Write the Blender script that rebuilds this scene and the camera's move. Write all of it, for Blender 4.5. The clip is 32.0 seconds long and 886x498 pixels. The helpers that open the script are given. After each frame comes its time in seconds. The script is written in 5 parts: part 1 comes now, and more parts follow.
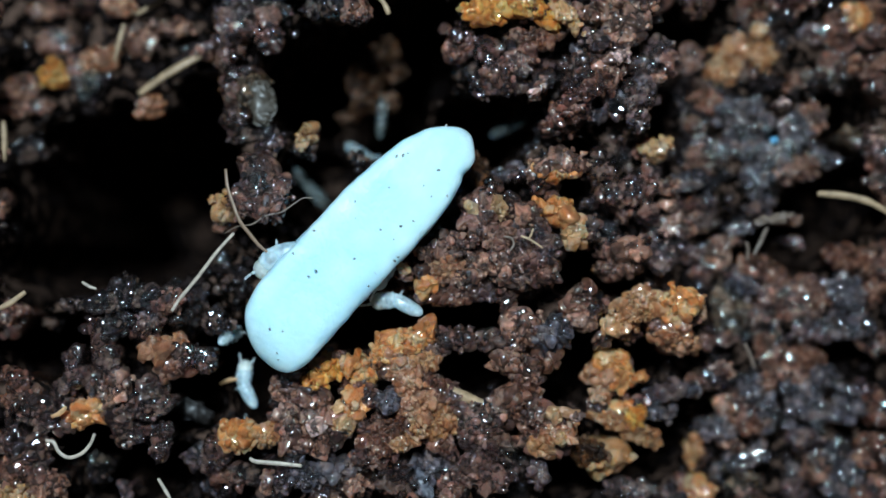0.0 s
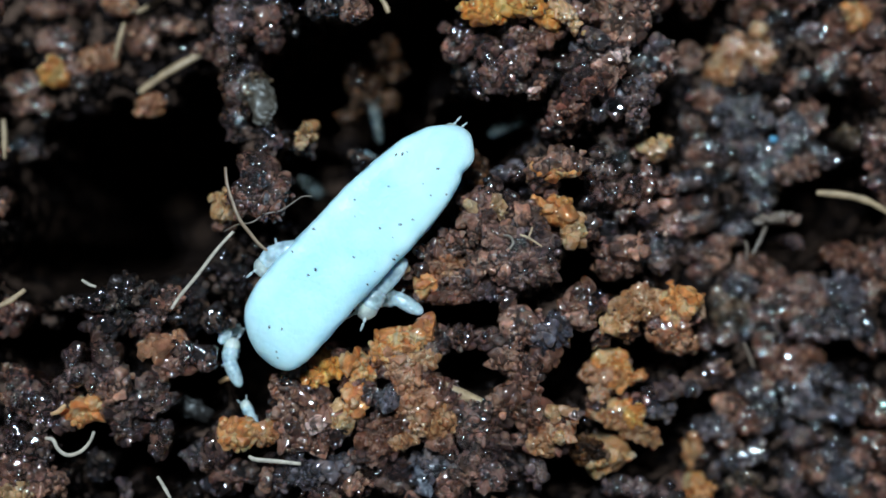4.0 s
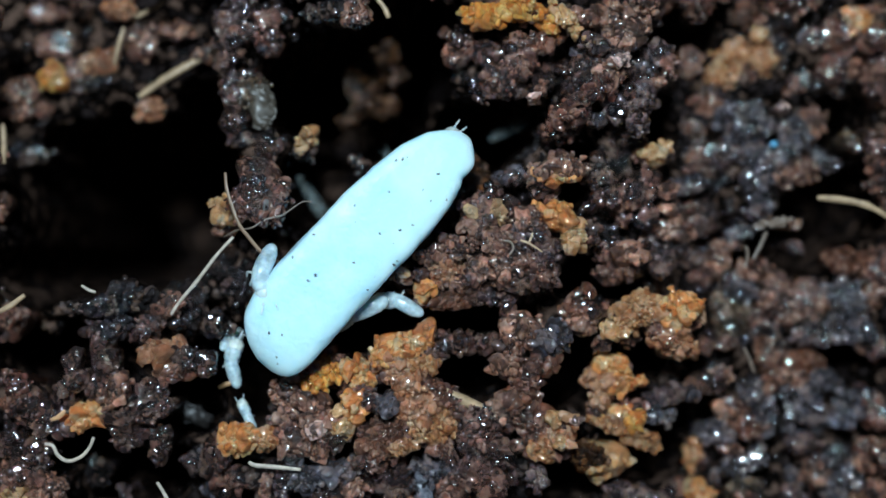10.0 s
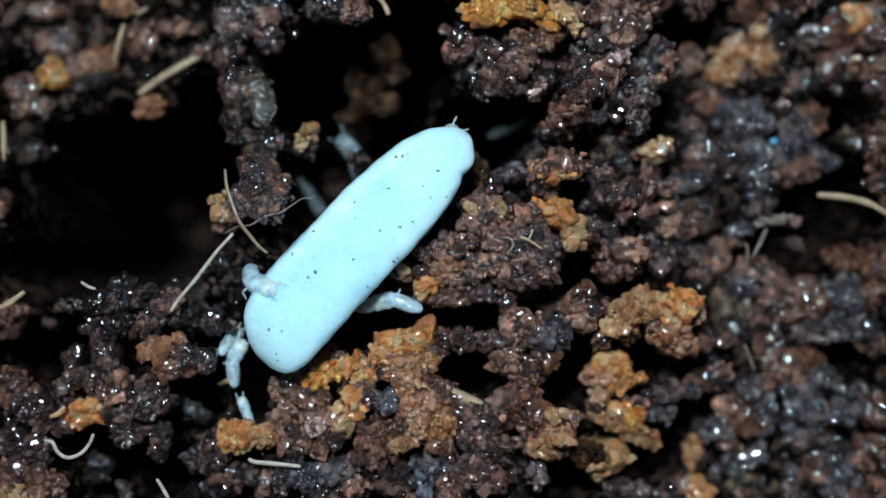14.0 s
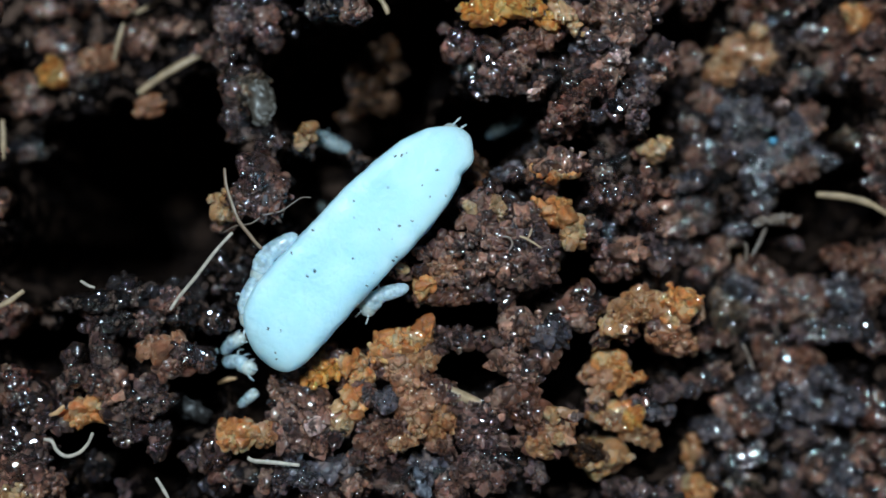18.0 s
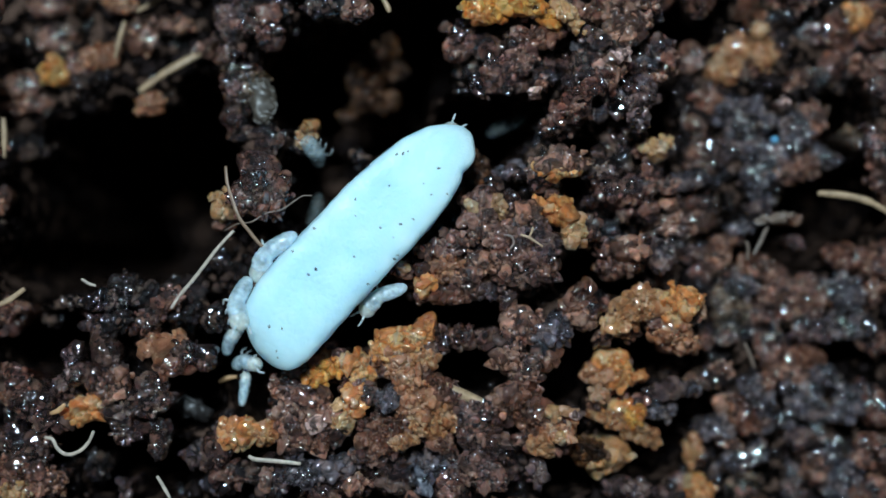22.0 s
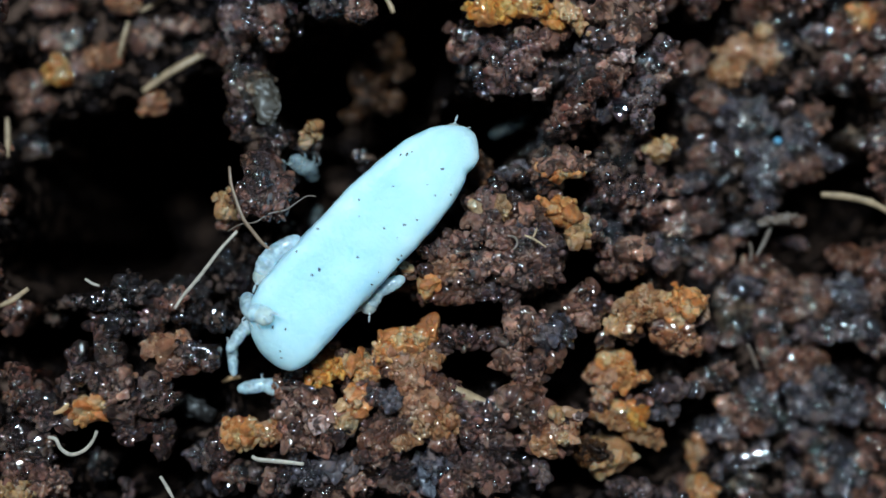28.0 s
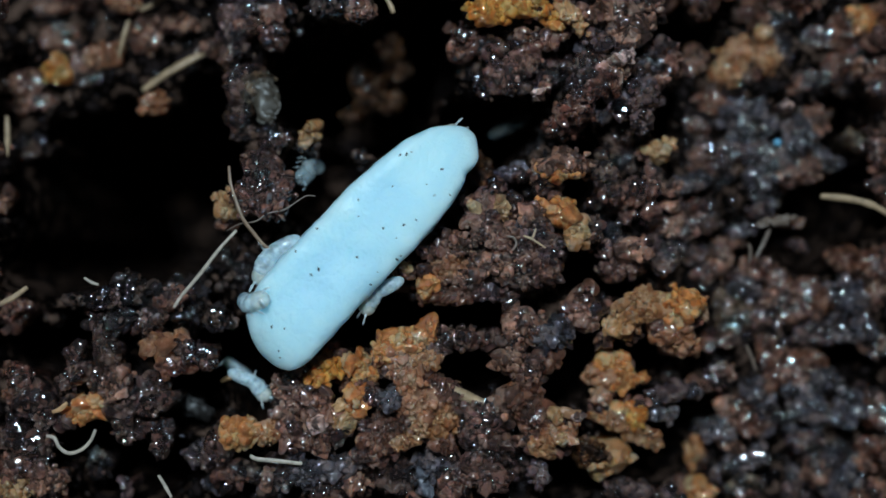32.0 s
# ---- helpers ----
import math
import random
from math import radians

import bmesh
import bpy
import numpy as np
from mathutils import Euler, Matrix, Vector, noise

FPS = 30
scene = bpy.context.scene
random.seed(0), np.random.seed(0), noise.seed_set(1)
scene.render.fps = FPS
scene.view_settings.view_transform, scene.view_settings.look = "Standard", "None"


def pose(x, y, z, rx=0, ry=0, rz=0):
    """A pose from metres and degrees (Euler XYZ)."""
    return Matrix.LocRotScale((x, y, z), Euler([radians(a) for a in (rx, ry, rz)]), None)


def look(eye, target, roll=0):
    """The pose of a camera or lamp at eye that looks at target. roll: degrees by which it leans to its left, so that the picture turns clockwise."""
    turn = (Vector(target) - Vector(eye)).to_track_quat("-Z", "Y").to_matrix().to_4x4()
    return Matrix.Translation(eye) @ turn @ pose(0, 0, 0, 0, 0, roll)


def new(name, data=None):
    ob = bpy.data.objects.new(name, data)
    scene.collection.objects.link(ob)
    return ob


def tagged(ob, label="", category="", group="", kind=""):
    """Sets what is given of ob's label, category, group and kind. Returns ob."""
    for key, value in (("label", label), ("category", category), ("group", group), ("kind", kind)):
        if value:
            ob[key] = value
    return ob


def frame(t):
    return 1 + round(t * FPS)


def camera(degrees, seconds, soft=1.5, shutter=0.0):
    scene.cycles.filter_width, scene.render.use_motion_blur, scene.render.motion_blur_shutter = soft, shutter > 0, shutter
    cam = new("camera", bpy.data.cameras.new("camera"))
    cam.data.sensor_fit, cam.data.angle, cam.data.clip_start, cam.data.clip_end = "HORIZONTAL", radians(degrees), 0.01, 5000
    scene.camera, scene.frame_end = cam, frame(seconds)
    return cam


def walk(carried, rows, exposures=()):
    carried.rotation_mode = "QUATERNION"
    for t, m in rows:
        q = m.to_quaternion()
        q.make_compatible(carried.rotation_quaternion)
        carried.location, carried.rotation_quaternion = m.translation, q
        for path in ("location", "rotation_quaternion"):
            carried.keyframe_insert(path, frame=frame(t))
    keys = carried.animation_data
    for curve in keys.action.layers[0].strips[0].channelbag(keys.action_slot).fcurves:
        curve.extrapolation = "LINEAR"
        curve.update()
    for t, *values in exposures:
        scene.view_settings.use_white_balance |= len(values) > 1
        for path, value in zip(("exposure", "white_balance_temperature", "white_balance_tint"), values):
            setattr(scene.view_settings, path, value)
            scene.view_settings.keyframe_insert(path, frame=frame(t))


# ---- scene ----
# A rice grain on wet peaty soil with white springtails round it. Plan in millimetres, x east, y north.
MM = 0.001
cam = camera(36, 32.0, soft=1.6)
cam.data.dof.use_dof = True
cam.data.dof.focus_distance = 0.0296
cam.data.dof.aperture_fstop = 38
walk(cam, [
    (0, pose(-0.0154 * MM, -0.0194 * MM, 30.121 * MM, 0, 0, -0.082)),
    (1, pose(-0.0032 * MM, -0.0316 * MM, 30.146 * MM, 0, 0, -0.05)),
    (2, pose(-0.0009 * MM, -0.0527 * MM, 30.171 * MM, 0, 0, -0.01)),
    (3, pose(-0 * MM, -0.0575 * MM, 30.162 * MM, 0, 0, -0)),
    (3.5, pose(-0 * MM, -0.0575 * MM, 30.161 * MM, 0, 0, -0)),
    (5.5, pose(0 * MM, -0.0098 * MM, 30.167 * MM, 0, 0, 0.035)),
    (6, pose(0 * MM, -0.0005 * MM, 30.164 * MM, 0, 0, 0.01)),
    (7, pose(-0.0009 * MM, 0.0175 * MM, 30.153 * MM, 0, 0, 0.007)),
    (8, pose(-0.0052 * MM, 0.0334 * MM, 30.129 * MM, 0, 0, 0.009)),
    (9, pose(-0.0062 * MM, 0.051 * MM, 30.124 * MM, 0, 0, -0.005)),
    (10, pose(-0.004 * MM, 0.0665 * MM, 30.114 * MM, 0, 0, -0.001)),
    (11, pose(-0.0041 * MM, 0.0665 * MM, 30.112 * MM, 0, 0, 0.026)),
    (12, pose(-0.0041 * MM, 0.0467 * MM, 30.11 * MM, 0, 0, 0.022)),
    (13, pose(-0.004 * MM, 0.0201 * MM, 30.116 * MM, 0, 0, 0.023)),
    (14, pose(-0.0007 * MM, -0.0034 * MM, 30.107 * MM, 0, 0, 0.027)),
    (14.5, pose(0.005 * MM, -0.0143 * MM, 30.118 * MM, 0, 0, 0.028)),
    (16.5, pose(0.0121 * MM, -0.0223 * MM, 30.115 * MM, 0, 0, 0.077)),
    (17, pose(0.0136 * MM, -0.0223 * MM, 30.12 * MM, 0, 0, 0.075)),
    (18, pose(0.0158 * MM, -0.0223 * MM, 30.128 * MM, 0, 0, 0.076)),
    (19, pose(0.0165 * MM, -0.0223 * MM, 30.13 * MM, 0, 0, 0.075)),
    (20, pose(0.0154 * MM, -0.0224 * MM, 30.13 * MM, 0, 0, 0.078)),
    (21, pose(0.0063 * MM, -0.0364 * MM, 30.109 * MM, 0, 0, 0.082)),
    (22, pose(-0.0124 * MM, -0.0585 * MM, 30.099 * MM, 0, 0, 0.121)),
    (23, pose(-0.0352 * MM, -0.0564 * MM, 30.101 * MM, 0, 0, 0.139)),
    (24, pose(-0.0567 * MM, -0.0514 * MM, 30.119 * MM, 0, 0, 0.171)),
    (25, pose(-0.0795 * MM, -0.0452 * MM, 30.105 * MM, 0, 0, 0.201)),
    (25.5, pose(-0.087 * MM, -0.0433 * MM, 30.1 * MM, 0, 0, 0.199)),
    (27.5, pose(-0.0908 * MM, -0.0431 * MM, 30.109 * MM, 0, 0, 0.213)),
    (28, pose(-0.0899 * MM, -0.044 * MM, 30.11 * MM, 0, 0, 0.224)),
    (29, pose(-0.0836 * MM, -0.0433 * MM, 30.116 * MM, 0, 0, 0.251)),
    (30, pose(-0.0759 * MM, -0.0384 * MM, 30.125 * MM, 0, 0, 0.341)),
    (31, pose(-0.0722 * MM, -0.0358 * MM, 30.117 * MM, 0, 0, 0.4)),
    (32, pose(-0.071 * MM, -0.0391 * MM, 30.116 * MM, 0, 0, 0.446)),
], [(0, 0.12), (3.5, 0.1), (6, 0.06), (9, 0.12), (14, 0.0), (20, -0.1), (25, -0.04), (28.5, -0.04), (29.4, 0.05), (29.8, 0.08), (30, 0.78),
    (30.2, 0.48), (30.4, 0.24), (30.7, 0.3), (31, 0.42), (31.5, -0.15), (32, -0.54)])

# ---- light: the small cool lamp beside the lens, and a dim room ----
world = bpy.data.worlds.new("dim_room")
world.use_nodes = True
scene.world = world
world.node_tree.nodes["Background"].inputs[0].default_value = (0.62, 0.75, 0.9, 1)
world.node_tree.nodes["Background"].inputs[1].default_value = 0.015
lamp_data = bpy.data.lights.new("lamp", "AREA")
lamp_data.shape, lamp_data.size = "DISK", 10 * MM
lamp_data.energy, lamp_data.color = 0.071, (0.665, 0.873, 1.0)
lamp = new("lamp", lamp_data)
lamp.matrix_world = look((-5 * MM, 22 * MM, 66 * MM), (0, 0, 0))


# ---- materials ----
def material(name):
    m = bpy.data.materials.new(name)
    m.use_nodes = True
    nt = m.node_tree
    return m, nt, nt.nodes["Principled BSDF"]


def node(nt, kind, **values):
    n = nt.nodes.new(kind)
    for key, value in values.items():
        n.inputs[key].default_value = value
    return n


def ramp(nt, source, stops):
    r = nt.nodes.new("ShaderNodeValToRGB")
    while len(r.color_ramp.elements) < len(stops):
        r.color_ramp.elements.new(0.5)
    for e, (p, c) in zip(r.color_ramp.elements, stops):
        e.position, e.color = p, (*c, 1)
    nt.links.new(source, r.inputs[0])
    return r.outputs[0]


def shade(c, k):
    return tuple(min(1.0, v * k) for v in c)


def mixed(nt, kind, fac, a, b):
    mx = nt.nodes.new("ShaderNodeMix")
    mx.data_type, mx.blend_type = "RGBA", kind
    for sock, v in ((mx.inputs[0], fac), (mx.inputs[6], a), (mx.inputs[7], b)):
        if isinstance(v, (int, float)):
            sock.default_value = v
        elif isinstance(v, tuple):
            sock.default_value = (*v, 1)
        else:
            nt.links.new(v, sock)
    return mx.outputs[2]


def soil_material(name, colour, other, wet=0.6, glow=0.0):
    """Wet crumbly humus: grain colour by island, fleck noise, water film as a coat."""
    m, nt, p = material(name)
    co = nt.nodes.new("ShaderNodeTexCoord").outputs["Object"]
    geo = nt.nodes.new("ShaderNodeNewGeometry")
    info = nt.nodes.new("ShaderNodeObjectInfo")
    big = node(nt, "ShaderNodeTexNoise", Scale=2200.0, Detail=4.0, Roughness=0.6)
    fine = node(nt, "ShaderNodeTexNoise", Scale=14000.0, Detail=5.0, Roughness=0.65)
    film = node(nt, "ShaderNodeTexVoronoi", Scale=8500.0)
    film.feature = "SMOOTH_F1"
    film.inputs["Smoothness"].default_value = 0.5
    for n in (big, fine):
        nt.links.new(co, n.inputs["Vector"])
    bent = node(nt, "ShaderNodeTexNoise", Scale=5000.0, Detail=2.0)
    nt.links.new(co, bent.inputs["Vector"])
    off = nt.nodes.new("ShaderNodeVectorMath")
    off.operation = "MULTIPLY_ADD"
    off.inputs[1].default_value = (0.00012, 0.00012, 0.00012)
    nt.links.new(bent.outputs["Color"], off.inputs[0])
    nt.links.new(co, off.inputs[2])
    for n in (film,):
        nt.links.new(off.outputs[0], n.inputs["Vector"])
    c = ramp(nt, big.outputs["Fac"], [(0.3, shade(colour, 0.55)), (0.5, colour), (0.7, other)])
    woody = glow > 0.8
    g = ramp(nt, fine.outputs["Fac"], [(0.35, (0.86, 0.8, 0.76)), (0.6, (1.0, 1.0, 1.0))] if woody else [(0.3, (0.68, 0.66, 0.65)), (0.5, (0.96, 0.96, 0.96)), (0.72, (1.25, 1.22, 1.2))])
    c = mixed(nt, "MULTIPLY", 1.0, c, g)
    isl = ramp(nt, geo.outputs["Random Per Island"], [(0.0, (0.62, 0.52, 0.46)), (0.45, (0.9, 0.86, 0.84)), (0.85, (1.0, 1.02, 1.05)), (1.0, (1.05, 1.15, 1.25))] if woody
               else [(0.0, (0.25, 0.24, 0.23)), (0.45, (0.72, 0.71, 0.71)), (0.85, (1.45, 1.42, 1.4)), (1.0, (2.8, 2.7, 2.6))])
    c = mixed(nt, "MULTIPLY", 1.0, c, isl)
    spots = node(nt, "ShaderNodeTexNoise", Scale=2600.0, Detail=2.0, Roughness=0.5)
    spots.noise_dimensions = "4D"
    nt.links.new(co, spots.inputs["Vector"])
    nt.links.new(info.outputs["Random"], spots.inputs["W"])
    mask = ramp(nt, spots.outputs["Fac"], [(0.53, (0, 0, 0)), (0.63, (1, 1, 1))])
    c = mixed(nt, "MIX", mask, c, mixed(nt, "MIX", 0.5, shade(other, 1.3), (0.17, 0.105, 0.08)))
    mask = ramp(nt, spots.outputs["Fac"], [(0.36, (1, 1, 1)), (0.46, (0, 0, 0))])
    c = mixed(nt, "MIX", mask, c, mixed(nt, "MIX", 0.2 if woody else 0.35 if glow > 0.6 else 0.6, shade(colour, 0.55), (0.030, 0.022, 0.022)))
    obr = ramp(nt, info.outputs["Random"], [(0.0, (0.8, 0.8, 0.82)), (1.0, (1.05, 1.05, 1.05) if woody else (1.2, 1.15, 1.1))])
    c = mixed(nt, "MULTIPLY", 1.0, c, obr)
    nt.links.new(c, p.inputs["Base Color"])
    rough = nt.nodes.new("ShaderNodeMapRange")
    rough.inputs[1].default_value, rough.inputs[2].default_value = 0.35, 0.65
    rough.inputs[3].default_value, rough.inputs[4].default_value = 0.5, 0.85
    nt.links.new(big.outputs["Fac"], rough.inputs[0])
    nt.links.new(rough.outputs[0], p.inputs["Roughness"])
    p.inputs["Coat Weight"].default_value = wet
    p.inputs["Coat Roughness"].default_value = 0.04
    p.inputs["Specular IOR Level"].default_value = 0.1 if wet else 0.0
    p.inputs["Subsurface Weight"].default_value = glow
    p.inputs["Subsurface Radius"].default_value = (1.0, 0.6, 0.35)
    p.inputs["Subsurface Scale"].default_value = 0.00012 if woody else 0.00015
    p.inputs["Coat IOR"].default_value = 2.35
    bump = node(nt, "ShaderNodeBump", Strength=0.7, Distance=0.00006)
    hsum = nt.nodes.new("ShaderNodeMath")
    hsum.operation = "MULTIPLY_ADD"
    hsum.inputs[1].default_value = -0.9
    nt.links.new(film.outputs["Distance"], hsum.inputs[0])
    nt.links.new(fine.outputs["Fac"], hsum.inputs[2])
    nt.links.new(hsum.outputs[0], bump.inputs["Height"])
    nt.links.new(bump.outputs[0], p.inputs["Normal"])
    cb = node(nt, "ShaderNodeBump", Strength=0.14, Distance=0.00005)
    cb.invert = True
    nt.links.new(film.outputs["Distance"], cb.inputs["Height"])
    nt.links.new(cb.outputs[0], p.inputs["Coat Normal"])
    return m


def fibre_material(name, colour):
    """Dry plant fibre with lengthwise streaks."""
    m, nt, p = material(name)
    co = nt.nodes.new("ShaderNodeTexCoord").outputs["Object"]
    n1 = node(nt, "ShaderNodeTexNoise", Scale=5000.0, Detail=6.0, Roughness=0.7)
    nt.links.new(co, n1.inputs["Vector"])
    c = ramp(nt, n1.outputs["Fac"], [(0.3, shade(colour, 0.5)), (0.5, colour), (0.72, shade(colour, 1.35))])
    nt.links.new(c, p.inputs["Base Color"])
    p.inputs["Roughness"].default_value = 0.5
    p.inputs["Coat Weight"].default_value = 0.2
    p.inputs["Coat Roughness"].default_value = 0.25
    bump = node(nt, "ShaderNodeBump", Strength=0.5, Distance=0.00003)
    nt.links.new(n1.outputs["Fac"], bump.inputs["Height"])
    nt.links.new(bump.outputs[0], p.inputs["Normal"])
    return m


SOIL, FIBRE = {}, {}


def tone(k, colour, other, wet):
    SOIL[k] = soil_material("soil_" + k, colour, other, wet, 0.35 if k in ("peat", "slate", "pale") else 0.82 if k in ("amber", "orange", "tan", "clay", "sand", "brown") else 0.7)


def plant(k, colour):
    FIBRE[k] = fibre_material("fibre_" + k, colour)


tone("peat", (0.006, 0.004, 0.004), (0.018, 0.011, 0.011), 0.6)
tone("dark", (0.034, 0.016, 0.014), (0.084, 0.041, 0.033), 1.0)
tone("umber", (0.083, 0.038, 0.030), (0.199, 0.090, 0.067), 1.0)
tone("brown", (0.133, 0.053, 0.032), (0.302, 0.128, 0.080), 1.0)
tone("russet", (0.082, 0.029, 0.020), (0.150, 0.058, 0.041), 1.0)
tone("amber", (0.790, 0.275, 0.082), (0.840, 0.450, 0.205), 1.0)
tone("orange", (0.770, 0.265, 0.048), (0.820, 0.420, 0.110), 1.0)
tone("tan", (0.640, 0.335, 0.150), (0.760, 0.450, 0.245), 0.9)
tone("sand", (0.450, 0.192, 0.082), (0.630, 0.320, 0.155), 1.0)
tone("taupe", (0.145, 0.068, 0.049), (0.299, 0.149, 0.105), 1.0)
tone("grey", (0.050, 0.030, 0.031), (0.122, 0.074, 0.073), 1.0)
tone("slate", (0.046, 0.040, 0.048), (0.116, 0.097, 0.110), 1.0)
tone("olive", (0.070, 0.046, 0.030), (0.135, 0.090, 0.060), 0.9)
tone("pale", (0.309, 0.192, 0.165), (0.502, 0.319, 0.291), 0.6)
# bark brown taken darker and duller, to imitate the shade deep in the pit
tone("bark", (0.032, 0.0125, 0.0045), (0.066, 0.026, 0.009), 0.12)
tone("clay", (0.440, 0.186, 0.097), (0.630, 0.316, 0.180), 1.0)
plant("leaf", (0.058, 0.045, 0.033))
plant("straw", (0.380, 0.250, 0.145))
plant("root", (0.215, 0.130, 0.080))
plant("pale", (0.43, 0.35, 0.28))
plant("tan", (0.540, 0.300, 0.140))
plant("taupe", (0.14, 0.095, 0.07))
plant("sand", (0.33, 0.165, 0.085))
plant("slate", (0.100, 0.100, 0.120))
plant("grey", (0.016, 0.013, 0.012))

# Bed colour set blacker than peat, to stand in for shade in pits and gaps
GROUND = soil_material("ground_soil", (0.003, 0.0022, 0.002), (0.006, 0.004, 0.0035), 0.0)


def rice_material():
    m, nt, p = material("rice_starch")
    co = nt.nodes.new("ShaderNodeTexCoord").outputs["Object"]
    n1 = node(nt, "ShaderNodeTexNoise", Scale=900.0, Detail=3.0, Roughness=0.5)
    n2 = node(nt, "ShaderNodeTexNoise", Scale=7000.0, Detail=4.0, Roughness=0.6)
    n3 = node(nt, "ShaderNodeTexNoise", Scale=3500.0, Detail=3.0, Roughness=0.55)
    for n in (n1, n2, n3):
        nt.links.new(co, n.inputs["Vector"])
    c = ramp(nt, n1.outputs["Fac"], [(0.3, (0.48, 0.765, 0.95)), (0.48, (0.53, 0.81, 0.98)), (0.62, (0.585, 0.845, 0.985))])
    nt.links.new(c, p.inputs["Base Color"])
    p.inputs["Subsurface Weight"].default_value = 0.9
    p.inputs["Subsurface Radius"].default_value = (0.6, 0.65, 0.7)
    p.inputs["Subsurface Scale"].default_value = 0.0011
    p.inputs["Roughness"].default_value = 0.4
    p.inputs["Specular IOR Level"].default_value = 0.2
    p.inputs["Coat Weight"].default_value = 0.1
    p.inputs["Coat Roughness"].default_value = 0.22
    wet = node(nt, "ShaderNodeBump", Strength=0.4, Distance=0.00008)
    nt.links.new(n3.outputs["Fac"], wet.inputs["Height"])
    nt.links.new(wet.outputs[0], p.inputs["Coat Normal"])
    bump = node(nt, "ShaderNodeBump", Strength=0.6, Distance=0.00006)
    nt.links.new(n2.outputs["Fac"], bump.inputs["Height"])
    nt.links.new(bump.outputs[0], p.inputs["Normal"])
    return m


def body_material(name, colour, thin, thick):
    """Milky skin that lets the ground show through, more in some places than in others."""
    m, nt, p = material(name)
    co = nt.nodes.new("ShaderNodeTexCoord").outputs["Object"]
    n1 = node(nt, "ShaderNodeTexNoise", Scale=6000.0, Detail=3.0, Roughness=0.5)
    nt.links.new(co, n1.inputs["Vector"])
    c = ramp(nt, n1.outputs["Fac"], [(0.35, shade(colour, 0.78)), (0.6, colour)])
    nt.links.new(c, p.inputs["Base Color"])
    p.inputs["Roughness"].default_value = 0.35
    p.inputs["Subsurface Weight"].default_value = 0.5
    p.inputs["Subsurface Radius"].default_value = (0.6, 0.8, 1.0)
    p.inputs["Subsurface Scale"].default_value = 0.0002
    n2 = node(nt, "ShaderNodeTexNoise", Scale=4500.0, Detail=2.0, Roughness=0.5)
    nt.links.new(co, n2.inputs["Vector"])
    see = nt.nodes.new("ShaderNodeMapRange")
    see.inputs[1].default_value, see.inputs[2].default_value = 0.35, 0.65
    see.inputs[3].default_value, see.inputs[4].default_value = thin, thick
    nt.links.new(n2.outputs["Fac"], see.inputs[0])
    nt.links.new(see.outputs[0], p.inputs["Alpha"])
    p.inputs["Coat Weight"].default_value = 0.5
    p.inputs["Coat Roughness"].default_value = 0.12
    bump = node(nt, "ShaderNodeBump", Strength=0.5, Distance=0.00003)
    nt.links.new(n2.outputs["Fac"], bump.inputs["Height"])
    nt.links.new(bump.outputs[0], p.inputs["Normal"])
    return m


RICE = rice_material()
HEAD = body_material("springtail_head", (0.80, 0.86, 0.80), 0.38, 0.78)
BODY = body_material("springtail_skin", (0.68, 0.85, 0.92), 0.3, 0.68)
# The same skin, darker and thinner, to imitate springtails that stand in shade
SHADED_SKIN = body_material("shaded_skin", (0.32, 0.37, 0.36), 0.04, 0.16)
HALF_SHADED_SKIN = body_material("half_shaded_skin", (0.50, 0.60, 0.62), 0.12, 0.36)
LIMB = body_material("springtail_limb", (0.74, 0.88, 0.93), 0.5, 0.85)
SPECK, _, sp = material("dark_speck")
sp.inputs["Base Color"].default_value, sp.inputs["Roughness"].default_value = (0.02, 0.02, 0.028, 1), 0.5
# Blue base colour painted in place of a drop's cyan glint
BLUE_GLINT, _, bp = material("blue_glint_colour")
bp.inputs["Base Color"].default_value, bp.inputs["Roughness"].default_value = (0.10, 0.30, 0.46, 1), 0.2
bp.inputs["Coat Weight"].default_value, bp.inputs["Coat IOR"].default_value = 1.0, 1.8
WATER, _, wp = material("water")
wp.inputs["Base Color"].default_value, wp.inputs["Roughness"].default_value = (0.95, 0.97, 1, 1), 0.02
wp.inputs["Transmission Weight"].default_value, wp.inputs["IOR"].default_value = 1.0, 1.33


# ---- mesh helpers ----
rng = np.random.default_rng(7)
LATTICE = np.random.default_rng(3).random((64, 64, 64)).astype(np.float32)


def lumps(p, size):
    """Smooth random field, about -1 to 1, with lumps of that size, at the points p (n x 3, mm)."""
    q = np.asarray(p) / size + 31.7
    i = np.floor(q).astype(int)
    f = q - i
    f = f * f * (3 - 2 * f)
    v = 0.0
    for dx in (0, 1):
        for dy in (0, 1):
            for dz in (0, 1):
                w = (f[:, 0] if dx else 1 - f[:, 0]) * (f[:, 1] if dy else 1 - f[:, 1]) * (f[:, 2] if dz else 1 - f[:, 2])
                v = v + w * LATTICE[(i[:, 0] + dx) % 64, (i[:, 1] + dy) % 64, (i[:, 2] + dz) % 64]
    return v * 2 - 1


def ball(level):
    bm = bmesh.new()
    bmesh.ops.create_icosphere(bm, subdivisions=level, radius=1)
    v = np.array([x.co[:] for x in bm.verts])
    f = np.array([[x.index for x in y.verts] for y in bm.faces])
    bm.free()
    return v, f


BALLS = {k: ball(k) for k in (1, 2, 3, 4, 5)}


